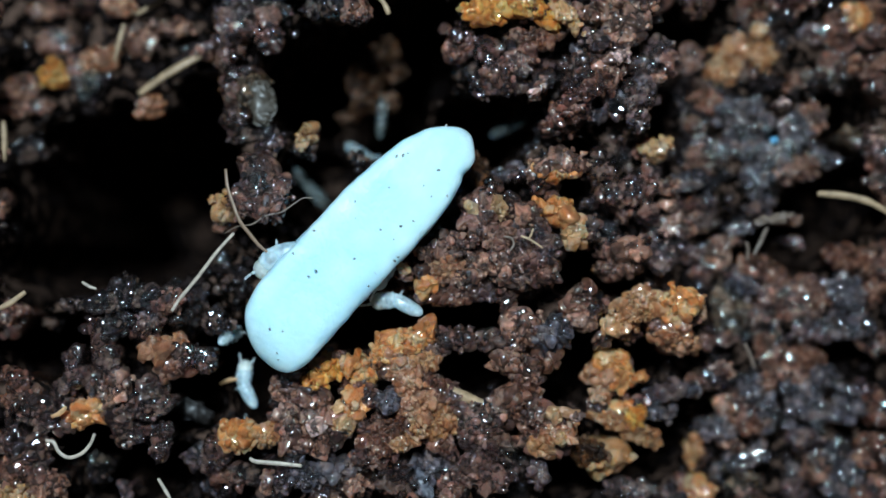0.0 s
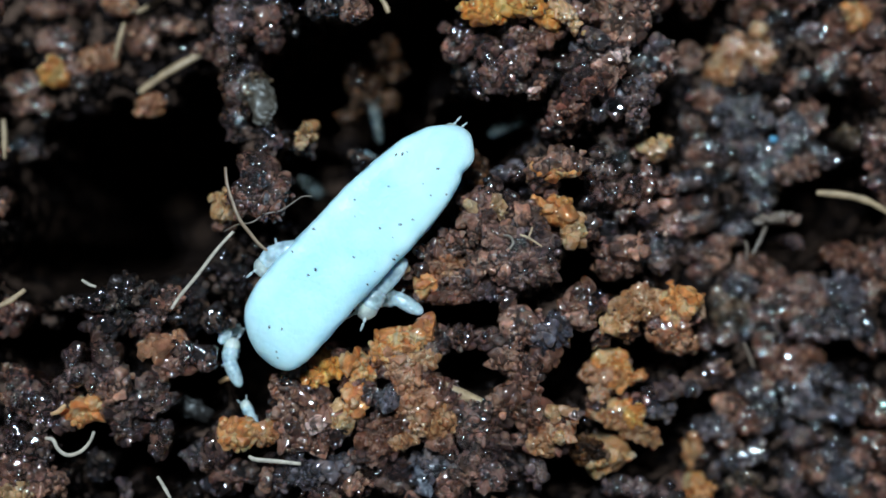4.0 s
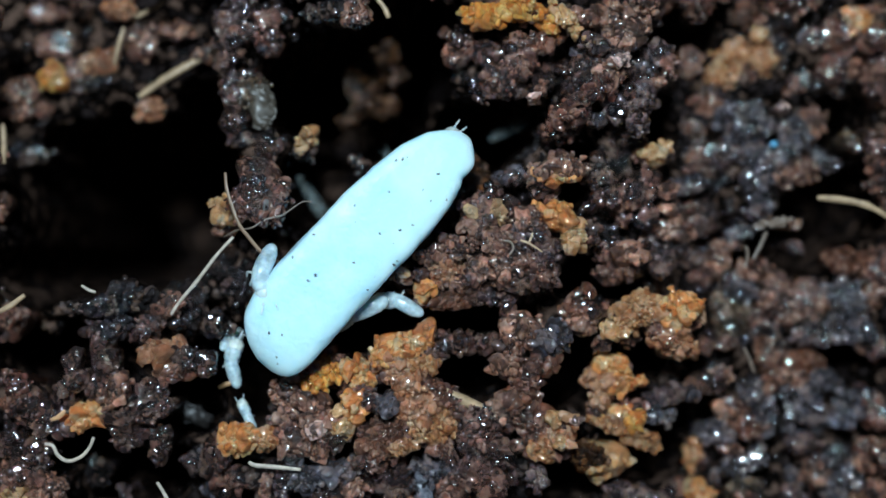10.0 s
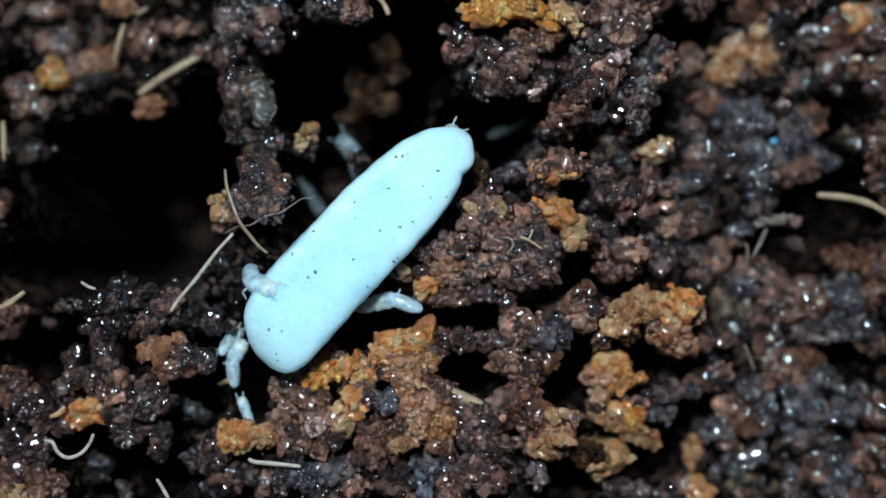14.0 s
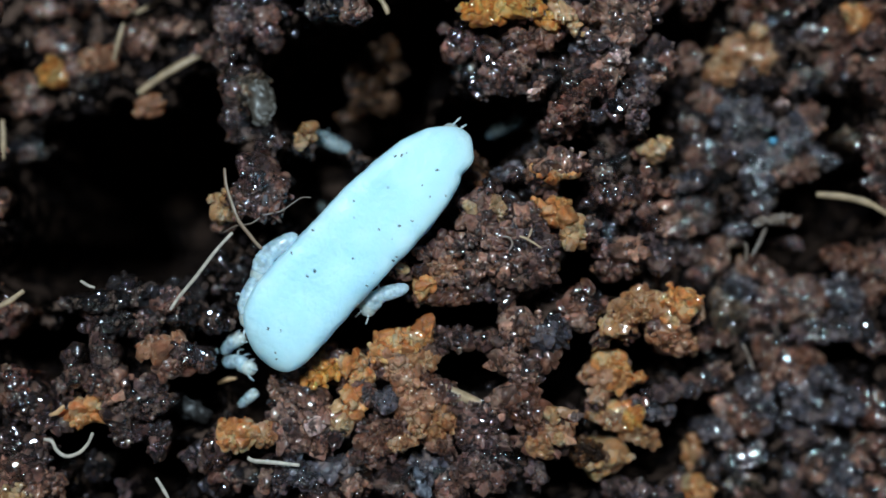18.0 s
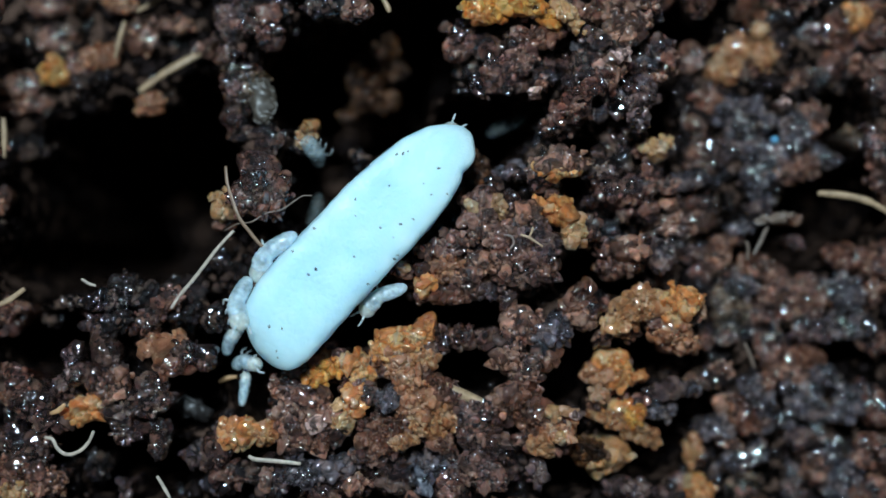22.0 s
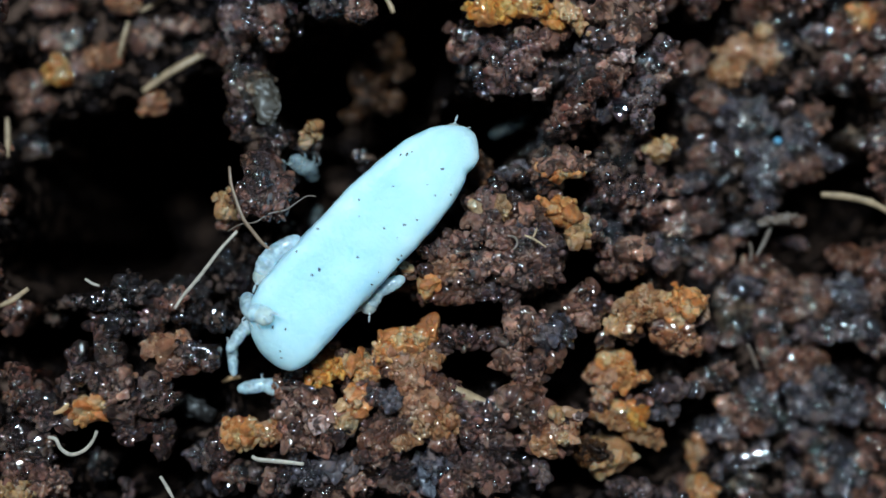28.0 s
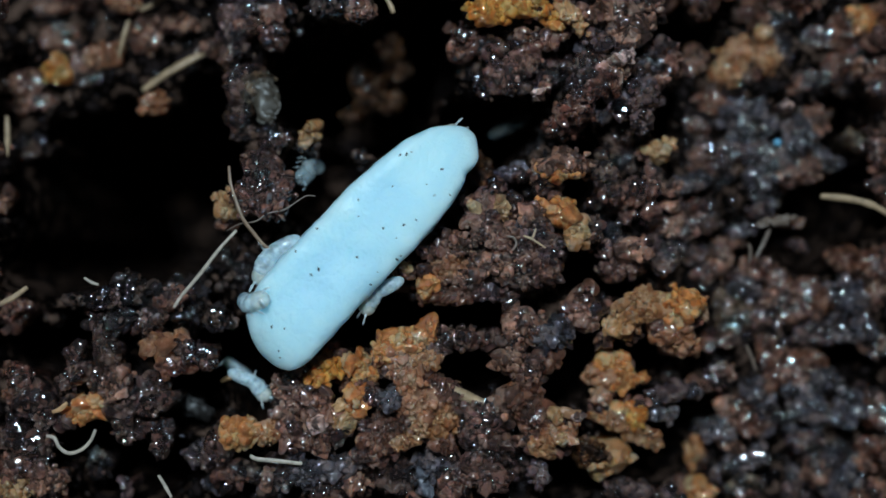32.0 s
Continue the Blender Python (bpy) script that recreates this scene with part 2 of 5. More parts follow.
def mesh_of(name, verts, faces, mat, smooth=True):
    """A mesh from points in mm and triangles."""
    me = bpy.data.meshes.new(name)
    me.vertices.add(len(verts))
    me.vertices.foreach_set("co", (np.asarray(verts) * MM).astype(np.float32).ravel())
    faces = np.asarray(faces)
    k = faces.shape[1]
    me.loops.add(faces.size)
    me.loops.foreach_set("vertex_index", faces.astype(np.int32).ravel())
    me.polygons.add(len(faces))
    me.polygons.foreach_set("loop_start", np.arange(0, faces.size, k, dtype=np.int32))
    me.polygons.foreach_set("use_smooth", np.full(len(faces), smooth))
    me.update(calc_edges=True)
    me.materials.append(mat)
    return me


def part(name, me, parent, label=""):
    ob = new(name, me)
    ob.parent = parent
    return tagged(ob, label)


def turned(v, deg):
    a = radians(deg)
    c, s = math.cos(a), math.sin(a)
    return np.column_stack((v[:, 0] * c - v[:, 1] * s, v[:, 0] * s + v[:, 1] * c, v[:, 2]))


def beads(centres, radii, level=2):
    """Uneven little shards, joined."""
    bv, bf = BALLS[level]
    n, k = len(centres), len(bv)
    scale = radii[:, None, None] * (0.55 + 0.85 * rng.random((n, 1, 3)))
    wob = 1 + 0.24 * (rng.random((n, k, 1)) - 0.5)
    v = centres[:, None, :] + bv[None] * scale * wob
    f = bf[None] + (np.arange(n) * k)[:, None, None]
    return v.reshape(-1, 3), f.reshape(-1, 3)


GRAIN = 0.15


def grain_shapes(centres, radii, level, rough):
    """Uneven grains with blunted facets, joined; each one an island of its own."""
    bv, bf = BALLS[level]
    n, k = len(centres), len(bv)
    turns = rng.normal(size=(n, 3, 3))
    turns = np.linalg.qr(turns)[0]
    turns *= np.sign(np.linalg.det(turns))[:, None, None]
    v = np.broadcast_to(bv, (n, k, 3)) + (rng.random((n, 1, 3)) * 50)
    flat = v.reshape(-1, 3)
    wob = 1 + 0.55 * rough * lumps(flat, 0.95) + 0.24 * rough * lumps(flat + 9, 0.5)
    scale = radii[:, None, None] * (0.65 + 0.7 * rng.random((n, 1, 3)))
    v = bv[None] * wob.reshape(n, k, 1)
    for i in range(7):
        d = rng.normal(size=(n, 1, 3))
        d /= np.linalg.norm(d, axis=2)[..., None]
        over = (v * d).sum(2)[..., None] - rng.uniform(0.5, 0.85, (n, 1, 1))
        v = v - 0.9 * np.maximum(over, 0) * d
    v = v * scale * 1.12
    v = np.einsum("nij,nkj->nki", turns, v) + centres[:, None, :]
    f = bf[None] + (np.arange(n) * k)[:, None, None]
    return v.reshape(-1, 3), f.reshape(-1, 3)


def crumb_mesh(a, b, turn, rough=1.0, fine=2, depth=0.0):
    """Points and faces of a lump of soil: grains clotted on a few cores, its highest point at z = 0, its root at -depth."""
    c = 0.75 * min(a, b) + 0.08
    chunky = rough < 0.6
    usual = (0.6 if chunky or fine < 2 else 0.75 if rough < 0.9 else 0.6) * GRAIN * rng.uniform(0.8, 1.2)
    if chunky:
        usual = max(usual, 0.42 * min(a, b))
    n = int(np.clip((2.1 if fine else 1.3) * a * b / usual ** 2, 8, (26, 60, 95)[fine]))
    knots = int(rng.integers(3, 7)) if max(a, b) > 0.3 else 2
    t = rng.random(knots) * 6.28
    reach = 0.62 * np.sqrt(rng.random(knots))
    knot = np.column_stack((reach * np.cos(t), reach * np.sin(t)))
    p = knot[rng.integers(0, knots, n)] + rng.normal(size=(n, 2)) * 0.36
    far = np.hypot(p[:, 0], p[:, 1])
    limit = rng.uniform(0.72, 1.2, n)
    p *= np.where(far > limit, limit / far, 1.0)[:, None]
    far = np.minimum(far, limit)
    radii = usual * np.clip(np.exp(rng.normal(size=n) * 0.42), 0.5, 2.0) * (1.12 - 0.3 * far)
    dome = np.sqrt(np.clip(1 - 0.8 * far * far, 0, 1))
    hill = 0.16 * min(a, b) * lumps(np.column_stack((p * 1.2, np.zeros(n))) + rng.random(3) * 50, 0.5)
    z = c * (dome - 1) + hill - 0.7 * radii + rng.normal(size=n) * 0.085
    mids = np.column_stack((p[:, 0] * a, p[:, 1] * b, z))
    verts, faces, start = [], [], 0
    near = radii > (0.115 if fine > 1 else 9.0)
    for pick, level in ((near, 3), (~near, 2)):
        if pick.any():
            v, f = grain_shapes(mids[pick], radii[pick], level, 0.8 if chunky else 1.0)
            verts.append(v)
            faces.append(f + start)
            start += len(v)
    if fine:
        m = int(1.6 * n) if fine > 1 else n
        host = rng.integers(0, n, m)
        d = rng.normal(size=(m, 3))
        d[:, 2] = np.abs(d[:, 2])
        d /= np.linalg.norm(d, axis=1)[:, None]
        tiny = usual * (0.3 + 0.45 * rng.random(m) ** 2)
        v, f = grain_shapes(mids[host] + d * (radii[host] * 0.92)[:, None], tiny, 1, 0.7)
        verts.append(v)
        faces.append(f + start)
        start += len(v)
    for k in range(2 if fine else 1):
        bv, bf = BALLS[3]
        off = np.array((a * rng.uniform(-0.2, 0.2), b * rng.uniform(-0.2, 0.2), -0.85 * c - 1.1 * usual))
        lr = np.array((a, b, c)) * (0.82 if k == 0 else 0.65)
        v = bv * lr
        v = v * (1 + 0.5 * lumps(v + rng.random(3) * 50, 0.9 * lr.min() + 0.05))[:, None]
        if k == 0 and depth > c:
            low = np.clip(-bv[:, 2], 0, 1)
            v[:, 2] -= low * max(0.0, depth - 1.2 * c)
            v[:, :2] *= (1 - 0.4 * low)[:, None]
        verts.append(v + off)
        faces.append(bf + start)
        start += len(v)
    v = turned(np.vstack(verts), turn)
    v[:, 2] -= np.percentile(v[:, 2], 98)
    return v, np.vstack(faces)


def crumb(name, x, y, top, a, b, turn, mat, label, category, rough=1.0):
    depth = float(np.clip(top - ground_height(np.array([x]), np.array([y]))[0], 0, 2.6))
    v, f = crumb_mesh(a, b, turn, rough, 1 if x > 5.4 or (x < -5 and y > 2) else 2, depth)
    ob = new(name, mesh_of(name, v, f, mat))
    ob.location = (x * MM, y * MM, top * MM)
    return tagged(ob, label, category)


def crumb_bed(name, places, mat, label):
    """Many crumbs that nobody could count, joined: x, y, top, a, b of each."""
    verts, faces, start = [], [], 0
    for x, y, top, a, b in places:
        v, f = crumb_mesh(a, b, rng.random() * 180, 1.0, 0)
        verts.append(v + (x, y, top))
        faces.append(f + start)
        start += len(v)
    ob = new(name, mesh_of(name, np.vstack(verts), np.vstack(faces), mat))
    return tagged(ob, label, "soil", kind="stuff")


def flake(x, y, top, a, b, turn, mat, label):
    """A torn sliver of rotted wood with broken edges."""
    bm = bmesh.new()
    n = 13
    ring = []
    for i in range(n):
        t = 2 * math.pi * i / n
        k = 1 + 0.28 * (rng.random() - 0.5)
        ct, st = math.cos(t), math.sin(t)
        ring.append(bm.verts.new((a * k * math.copysign(abs(ct) ** 0.75, ct), b * k * math.copysign(abs(st) ** 0.75, st), 0)))
    face = bm.faces.new(ring)
    out = bmesh.ops.extrude_face_region(bm, geom=[face])
    th = 0.10 + 0.35 * min(a, b)
    for g in out["geom"]:
        if isinstance(g, bmesh.types.BMVert):
            g.co.z -= th
    bmesh.ops.recalc_face_normals(bm, faces=bm.faces)
    bmesh.ops.bevel(bm, geom=list(bm.edges), offset=min(a, b) * 0.22, segments=2, affect="EDGES", clamp_overlap=True)
    bmesh.ops.triangulate(bm, faces=bm.faces)
    bmesh.ops.subdivide_edges(bm, edges=bm.edges, cuts=2, use_grid_fill=True)
    bmesh.ops.triangulate(bm, faces=bm.faces)
    v = np.array([w.co[:] for w in bm.verts])
    f = np.array([[w.index for w in g.verts] for g in bm.faces])
    bm.free()
    s = rng.random(3) * 40
    v[:, 2] += 0.07 * lumps(v * (1, 2.5, 1) + s, 0.14) + 0.5 * b * lumps(v + s, 0.7 * a)
    v[:, :2] += 0.07 * np.column_stack((lumps(v + s + 5, 0.12), lumps(v + s + 8, 0.1)))
    v[:, 2] -= v[:, 2].max()
    ob = new("wood_flake", mesh_of("wood_flake", turned(v, turn), f, mat))
    ob.location = (x * MM, y * MM, top * MM)
    return tagged(ob, label, "wood flake")


def strand(name, width, z, mat, label, category, *xy):
    """A bent fibre of plant through the points x, y."""
    pts = [Vector((p[0], p[1], z)) for p in xy]
    pts = [pts[0] * 2 - pts[1]] + pts + [pts[-1] * 2 - pts[-2]]
    path = []
    for i in range(1, len(pts) - 2):
        for k in range(8):
            t = k / 8
            p0, p1, p2, p3 = pts[i - 1:i + 3]
            path.append(0.5 * (2 * p1 + (p2 - p0) * t + (2 * p0 - 5 * p1 + 4 * p2 - p3) * t * t + (3 * p1 - p0 - 3 * p2 + p3) * t ** 3))
    path.append(pts[-2])
    n = len(path)
    s = rng.random(3) * 40
    verts, faces = [], []
    k = 10
    for i, p in enumerate(path):
        d = (path[min(n - 1, i + 1)] - path[max(0, i - 1)]).normalized()
        side = Vector((-d.y, d.x, 0)).normalized()
        up = d.cross(side)
        w = 0.5 * width * (0.75 + 0.35 * math.sin(math.pi * (i + 1) / (n + 1))) * (1 + 0.16 * lumps(np.array([p]) + s, 0.2)[0])
        p = p + Vector((0, 0, 0.1 * lumps(np.array([p]) + s, 1.1)[0]))
        for j in range(k):
            t = 2 * math.pi * j / k
            r = w * (1 + 0.12 * math.sin(3 * t + s[0]))
            verts.append(p + side * (r * math.cos(t)) + up * (0.8 * r * math.sin(t)))
    for i in range(n - 1):
        for j in range(k):
            a, b = i * k + j, i * k + (j + 1) % k
            faces += [(a, b, b + k), (a, b + k, a + k)]
    for base, flip in ((0, 1), ((n - 1) * k, 0)):
        for j in range(1, k - 1):
            faces.append((base, base + j + 1, base + j) if flip else (base, base + j, base + j + 1))
    v = np.array([q[:] for q in verts])
    o = v.mean(0)
    ob = new(name, mesh_of(name, v - o, faces, mat))
    ob.location = o * MM
    return tagged(ob, label, category)


# ---- the ground sheet, with its pits ----
PITS = []


def pit(x, y, a, b, depth):
    """A hole in the bed: middle, half-axes and depth in mm."""
    PITS.append((x, y, a, b, depth))


pit(-7.54, 1.24, 2.78, 2.19, 6)
pit(-9.35, -0.12, 1.02, 1.32, 6)
pit(-2.12, 3.76, 1.9, 1.61, 3.5)
pit(-2.89, 1.56, 1.02, 1.02, 3)
pit(0.85, 2.72, 1.32, 0.88, 3)
pit(-0.31, 4.92, 0.73, 1.61, 3.5)
pit(5.5, 5.18, 0.73, 1.17, 4)
pit(2.92, 1.43, 0.58, 0.44, 2)
pit(3.18, -0.5, 0.88, 0.58, 2)
pit(0.85, -1.54, 1.17, 0.58, 2.5)
pit(0.72, -2.83, 0.88, 0.66, 3)
pit(2.79, -2.83, 0.66, 1.17, 3.5)
pit(-4.31, -3.47, 0.58, 0.88, 3)
pit(-5.99, -3.6, 0.88, 0.73, 3)
pit(-9.09, -2.44, 1.32, 0.88, 3.5)
pit(-8.19, -4.51, 1.32, 0.73, 2.5)
pit(-7.15, -5.15, 1.32, 0.88, 3)
pit(8.73, 0.27, 1.46, 0.88, 3)
pit(9.51, 3.11, 0.88, 0.88, 3)
pit(4.73, -4.64, 1.17, 0.88, 3)
pit(9.51, -2.44, 1.02, 0.58, 2.5)
pit(4.73, -2.57, 0.58, 0.58, 2)
pit(-1.86, -1.92, 0.88, 0.44, 2)
pit(-2.89, -3.34, 0.44, 0.44, 1.5)
pit(2.79, -5.28, 0.88, 0.58, 2.5)
pit(-6.77, -2.57, 0.44, 0.44, 1.5)
pit(-5.86, -2.83, 0.88, 0.44, 2)
pit(-3.54, 3.89, 0.88, 1.02, 3.5)
pit(-5.8, 3.5, 0.73, 0.73, 4)
pit(-5.67, 2.34, 0.88, 0.88, 5)
pit(-1.08, 5.05, 0.88, 1.02, 3.5)
pit(-2.63, 4.53, 0.88, 0.88, 3.5)
pit(-3.93, 3.11, 0.58, 0.44, 2)
pit(4.98, 2.85, 0.58, 0.73, 3)
pit(3.18, 2.34, 0.44, 0.29, 2)
pit(-1.08, -1.54, 0.88, 0.44, 2)
pit(-5.35, -2.31, 0.58, 1.02, 2.5)
pit(-4.44, -2.57, 0.73, 0.88, 3)
pit(7.57, 0.14, 0.88, 0.73, 2.5)
pit(5.89, -3.86, 0.88, 0.58, 3)
pit(-9.74, -2.18, 0.88, 0.73, 3)
pit(-9.61, -0.5, 0.88, 0.88, 5)
pit(5.94, 5.35, 0.7, 0.6, 3)
pit(9.5, 1.15, 1.35, 0.95, 3)
pit(4.1, -0.85, 0.6, 0.3, 2)


def ground_height(x, y):
    """Height in mm of the loose soil bed."""
    p = np.column_stack((x, y, np.zeros(len(x))))
    east = 1 / (1 + np.exp(-(x - 4.9) * 2.0))
    corner = 1 / (1 + np.exp((x + 5.2) * 2.0)) / (1 + np.exp(-(y - 1.6) * 2.0))
    h = -1.35 - 1.6 * east - 1.9 * corner
    h = h + 0.35 * lumps(p, 1.3) + 0.22 * lumps(p + 7, 0.55) + 0.12 * lumps(p + 3, 0.22) + 0.07 * lumps(p + 11, 0.11)
    for px, py, pa, pb, depth in PITS:
        e = np.hypot((x - px) / pa, (y - py) / pb) + 0.18 * lumps(p + px, 0.6)
        k = np.clip((1.12 - e) / 0.42, 0, 1)
        h = h - 1.9 * depth * k * k * (3 - 2 * k)
    return h


def spaced(reach, step, far):
    core = np.arange(-reach, reach + step / 2, step)
    out = reach + np.geomspace(0.3, far, 24)
    return np.concatenate((-out[::-1], core, out))


gx, gy = spaced(10.6, 0.085, 120), spaced(6.2, 0.085, 120)
mx, my = np.meshgrid(gx, gy)
fx, fy = mx.ravel(), my.ravel()
gz = ground_height(fx, fy)
idx = np.arange(len(fx)).reshape(mx.shape)
quads = np.column_stack((idx[:-1, :-1].ravel(), idx[:-1, 1:].ravel(), idx[1:, 1:].ravel(), idx[1:, :-1].ravel()))
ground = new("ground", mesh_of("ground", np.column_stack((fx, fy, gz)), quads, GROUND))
tagged(ground, "dark wet peaty soil bed, blackened for shade in its deep pits", "soil", kind="structure")

# loose fine grains over the whole bed, coloured black to deepen the shade of gaps
n = 3000
px_, py_ = rng.uniform(-10.3, 10.3, n), rng.uniform(-5.9, 5.9, n)
pz_ = ground_height(px_, py_)
keep = pz_ > -3.6
r_ = GRAIN * (0.25 + 0.55 * rng.random(n) ** 2)
gv, gf = beads(np.column_stack((px_, py_, pz_ + 0.3 * r_))[keep], r_[keep])
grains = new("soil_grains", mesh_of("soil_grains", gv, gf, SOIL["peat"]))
tagged(grains, "loose fine grains of dark wet soil, blackened as gap shade", "soil grains", kind="stuff")

# half-buried crumbs between the larger ones, blackened as gap shade, and the bed beyond them
places = []
while len(places) < 190:
    x, y = rng.uniform(-9.9, 9.9), rng.uniform(-5.6, 5.6)
    h = float(ground_height(np.array([x]), np.array([y]))[0])
    if h > (-2.0 if x < 4.9 else -3.5) and not (x < -4 and y > 0):
        places.append((x, y, h + rng.uniform(0.05, 0.35), rng.uniform(0.22, 0.42), rng.uniform(0.2, 0.34)))
crumb_bed("buried_crumbs", places, SOIL["peat"], "half-buried crumbs of wet soil, blackened as shade between larger ones")
places = []
for i in range(120):
    side = i % 4
    x, y = ((rng.uniform(-11, 11), rng.uniform(5.8, 6.8)), (rng.uniform(-11, 11), rng.uniform(-6.8, -5.8)),
            (rng.uniform(-11.2, -10.1), rng.uniform(-6, 6)), (rng.uniform(10.1, 11.2), rng.uniform(-6, 6)))[side]
    places.append((x, y, (-1.7 if x > 4.9 else 0.1) + rng.uniform(-0.4, 0.3), rng.uniform(0.3, 0.5), rng.uniform(0.28, 0.42)))
crumb_bed("outlying_crumbs", places, SOIL["umber"], "outlying crumbs of dark brown wet soil")

# ---- crumbs of soil ----
LABELS = {
    "peat": "black wet crumb of sodden peat", "dark": "nearly black wet crumb of peaty soil", "umber": "dark brown wet crumb of grainy soil",
    "brown": "warm brown moist crumb of grainy soil", "russet": "reddish brown moist crumb of soil",
    "amber": "orange brown crumb of rotted wood and soil", "orange": "bright orange crumb of rotted wood",
    "tan": "pale tan crumb of dry wood", "pale": "whitish flake of perlite in the soil", "sand": "sandy brown clump of soil and wood bits",
    "taupe": "greyish tan crumb of dry soil", "grey": "dark grey wet glistening soil crumb",
    "slate": "bluish black wet glistening soil crumb", "olive": "grey green crumb of soil and leaf mould",
    "bark": "translucent brown piece of bark, darkened as if shaded", "clay": "pinkish tan moist crumb of grainy soil"}


PLACED = []


def soil(tone, x, y, top, a, b, turn=0):
    PLACED.append((tone, x, y, top, a, b))
    woody = tone in ("amber", "orange", "tan", "bark", "pale")
    return crumb("wood_crumb" if woody else "soil_crumb", x, y, top, a, b, turn, SOIL[tone], LABELS[tone],
                 "wood crumb" if woody else "soil crumb", 0.5 if tone in ("tan", "pale") else 0.75 if woody and tone != "bark" else 1.0)


soil("orange", -9.39, 4.17, -2.40, 0.383, 0.409)
soil("taupe", -10.34, 3.85, -2.60, 0.460, 0.434)
soil("taupe", -10.00, 3.37, -2.60, 0.575, 0.204, 5)
soil("taupe", -9.46, 4.99, -2.90, 0.536, 0.383)
soil("taupe", -9.72, 5.86, -3.10, 0.510, 0.319)
soil("taupe", -8.77, 5.89, -2.90, 0.332, 0.280)
soil("clay", -8.23, 4.58, -2.40, 0.587, 0.306, 15)
soil("taupe", -8.83, 4.33, -2.60, 0.332, 0.332)
soil("clay", -7.77, 5.77, -2.20, 0.409, 0.255)
soil("taupe", -7.27, 5.02, -2.40, 0.358, 0.460, 20)
soil("taupe", -6.69, 5.29, -2.20, 0.409, 0.255)
soil("taupe", -6.25, 5.32, -2.20, 0.281, 0.255)
soil("clay", -7.03, 3.40, -2.20, 0.358, 0.332)
soil("taupe", -5.63, 4.69, -1.90, 0.358, 0.204, 20)
soil("peat", -10.25, 2.37, -3.00, 0.587, 0.332)
soil("taupe", -10.18, 1.06, -1.2, 0.173, 0.322)
soil("peat", -10.61, 0.15, -2.2, 0.223, 0.322)
soil("grey", -4.93, 5.21, -0.9, 0.322, 0.495)
soil("dark", -4.99, 4.43, -0.9, 0.247, 0.371)
soil("grey", -4.67, 5.54, -0.9, 0.396, 0.297)
soil("umber", -4.59, 5, -0.8, 0.247, 0.223)
soil("umber", -4.06, 5.2, -0.7, 0.297, 0.297)
soil("umber", -3.91, 4.78, -0.8, 0.347, 0.371)
soil("dark", -3.6, 5.49, -1, 0.322, 0.186)
soil("peat", -2.45, 5.31, 0, 0.347, 0.309)
soil("umber", -1.91, 5.31, 0.2, 0.396, 0.347)
soil("peat", -2.9, 5.27, -0.1, 0.272, 0.198)
soil("olive", -4.46, 3.58, -0.8, 0.47, 0.421, -10)
soil("dark", -4.86, 3.56, -0.7, 0.297, 0.52)
soil("dark", -4.82, 2.97, -0.8, 0.347, 0.322)
soil("peat", -4.59, 2.62, -1, 0.396, 0.272)
soil("peat", -4.04, 2.6, -0.8, 0.297, 0.198)
soil("dark", -3.99, 2.31, -0.7, 0.371, 0.247)
soil("tan", -3.13, 2.5, -0.5, 0.223, 0.421, -35)
# pieces low in the pit; their tone has the pit's shade mixed in
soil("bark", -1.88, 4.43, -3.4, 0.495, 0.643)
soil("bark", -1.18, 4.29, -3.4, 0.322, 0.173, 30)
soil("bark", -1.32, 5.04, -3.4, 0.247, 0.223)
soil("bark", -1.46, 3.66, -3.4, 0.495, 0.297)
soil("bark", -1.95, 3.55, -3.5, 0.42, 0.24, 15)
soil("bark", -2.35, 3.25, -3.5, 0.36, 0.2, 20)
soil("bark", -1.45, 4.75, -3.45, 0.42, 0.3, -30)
soil("peat", -3.2, 2.22, -0.7, 0.24, 0.14, -20)
soil("umber", -4.06, 1.62, 0.2, 0.594, 0.396, -20)
soil("umber", -4.36, 1.14, 0.3, 0.446, 0.446)
soil("umber", -3.91, 0.95, 0.4, 0.52, 0.371, 10)
soil("umber", -3.65, 1.33, 0.3, 0.297, 0.371)
soil("dark", -4.16, 1.38, 0.4, 0.421, 0.371)
soil("tan", -4.96, 0.96, -0.1, 0.247, 0.371)
soil("taupe", -5.06, 0.46, -0.5, 0.223, 0.124)
soil("orange", 1.06, 5.34, 0, 0.767, 0.247, -4)
soil("orange", 1.84, 5.45, 0.1, 0.495, 0.223)
soil("orange", 2.25, 5.09, 0, 0.421, 0.198, -30)
soil("umber", 0.27, 4.66, -0.5, 0.371, 0.421)
soil("dark", 0.98, 4.58, -0.6, 0.446, 0.247)
soil("peat", 0.6, 4.15, -1.2, 0.322, 0.223)
soil("umber", 1.21, 3.84, 0, 0.47, 0.347, 10)
soil("umber", 1.69, 4.14, 0.1, 0.495, 0.347, 25)
soil("brown", 2.11, 4.61, 0.1, 0.52, 0.297, 15)
soil("dark", 1.53, 3.58, -0.1, 0.495, 0.198)
soil("taupe", 2.16, 3.61, 0, 0.161, 0.186)
soil("dark", 2.34, 4.27, -0.7, 0.297, 0.198)
soil("taupe", 3.48, 5.25, 0, 0.52, 0.247, 20)
soil("taupe", 4.04, 5.07, 0.1, 0.569, 0.421)
soil("taupe", 4.13, 4.77, 0.1, 0.495, 0.347)
soil("grey", 3.4, 4.59, 0.2, 0.371, 0.247)
soil("dark", 3.16, 4.16, 0.1, 0.495, 0.297, 20)
soil("taupe", 3.68, 4.01, 0.3, 0.396, 0.297)
soil("russet", 3.48, 3.64, 0.3, 0.693, 0.297, 35)
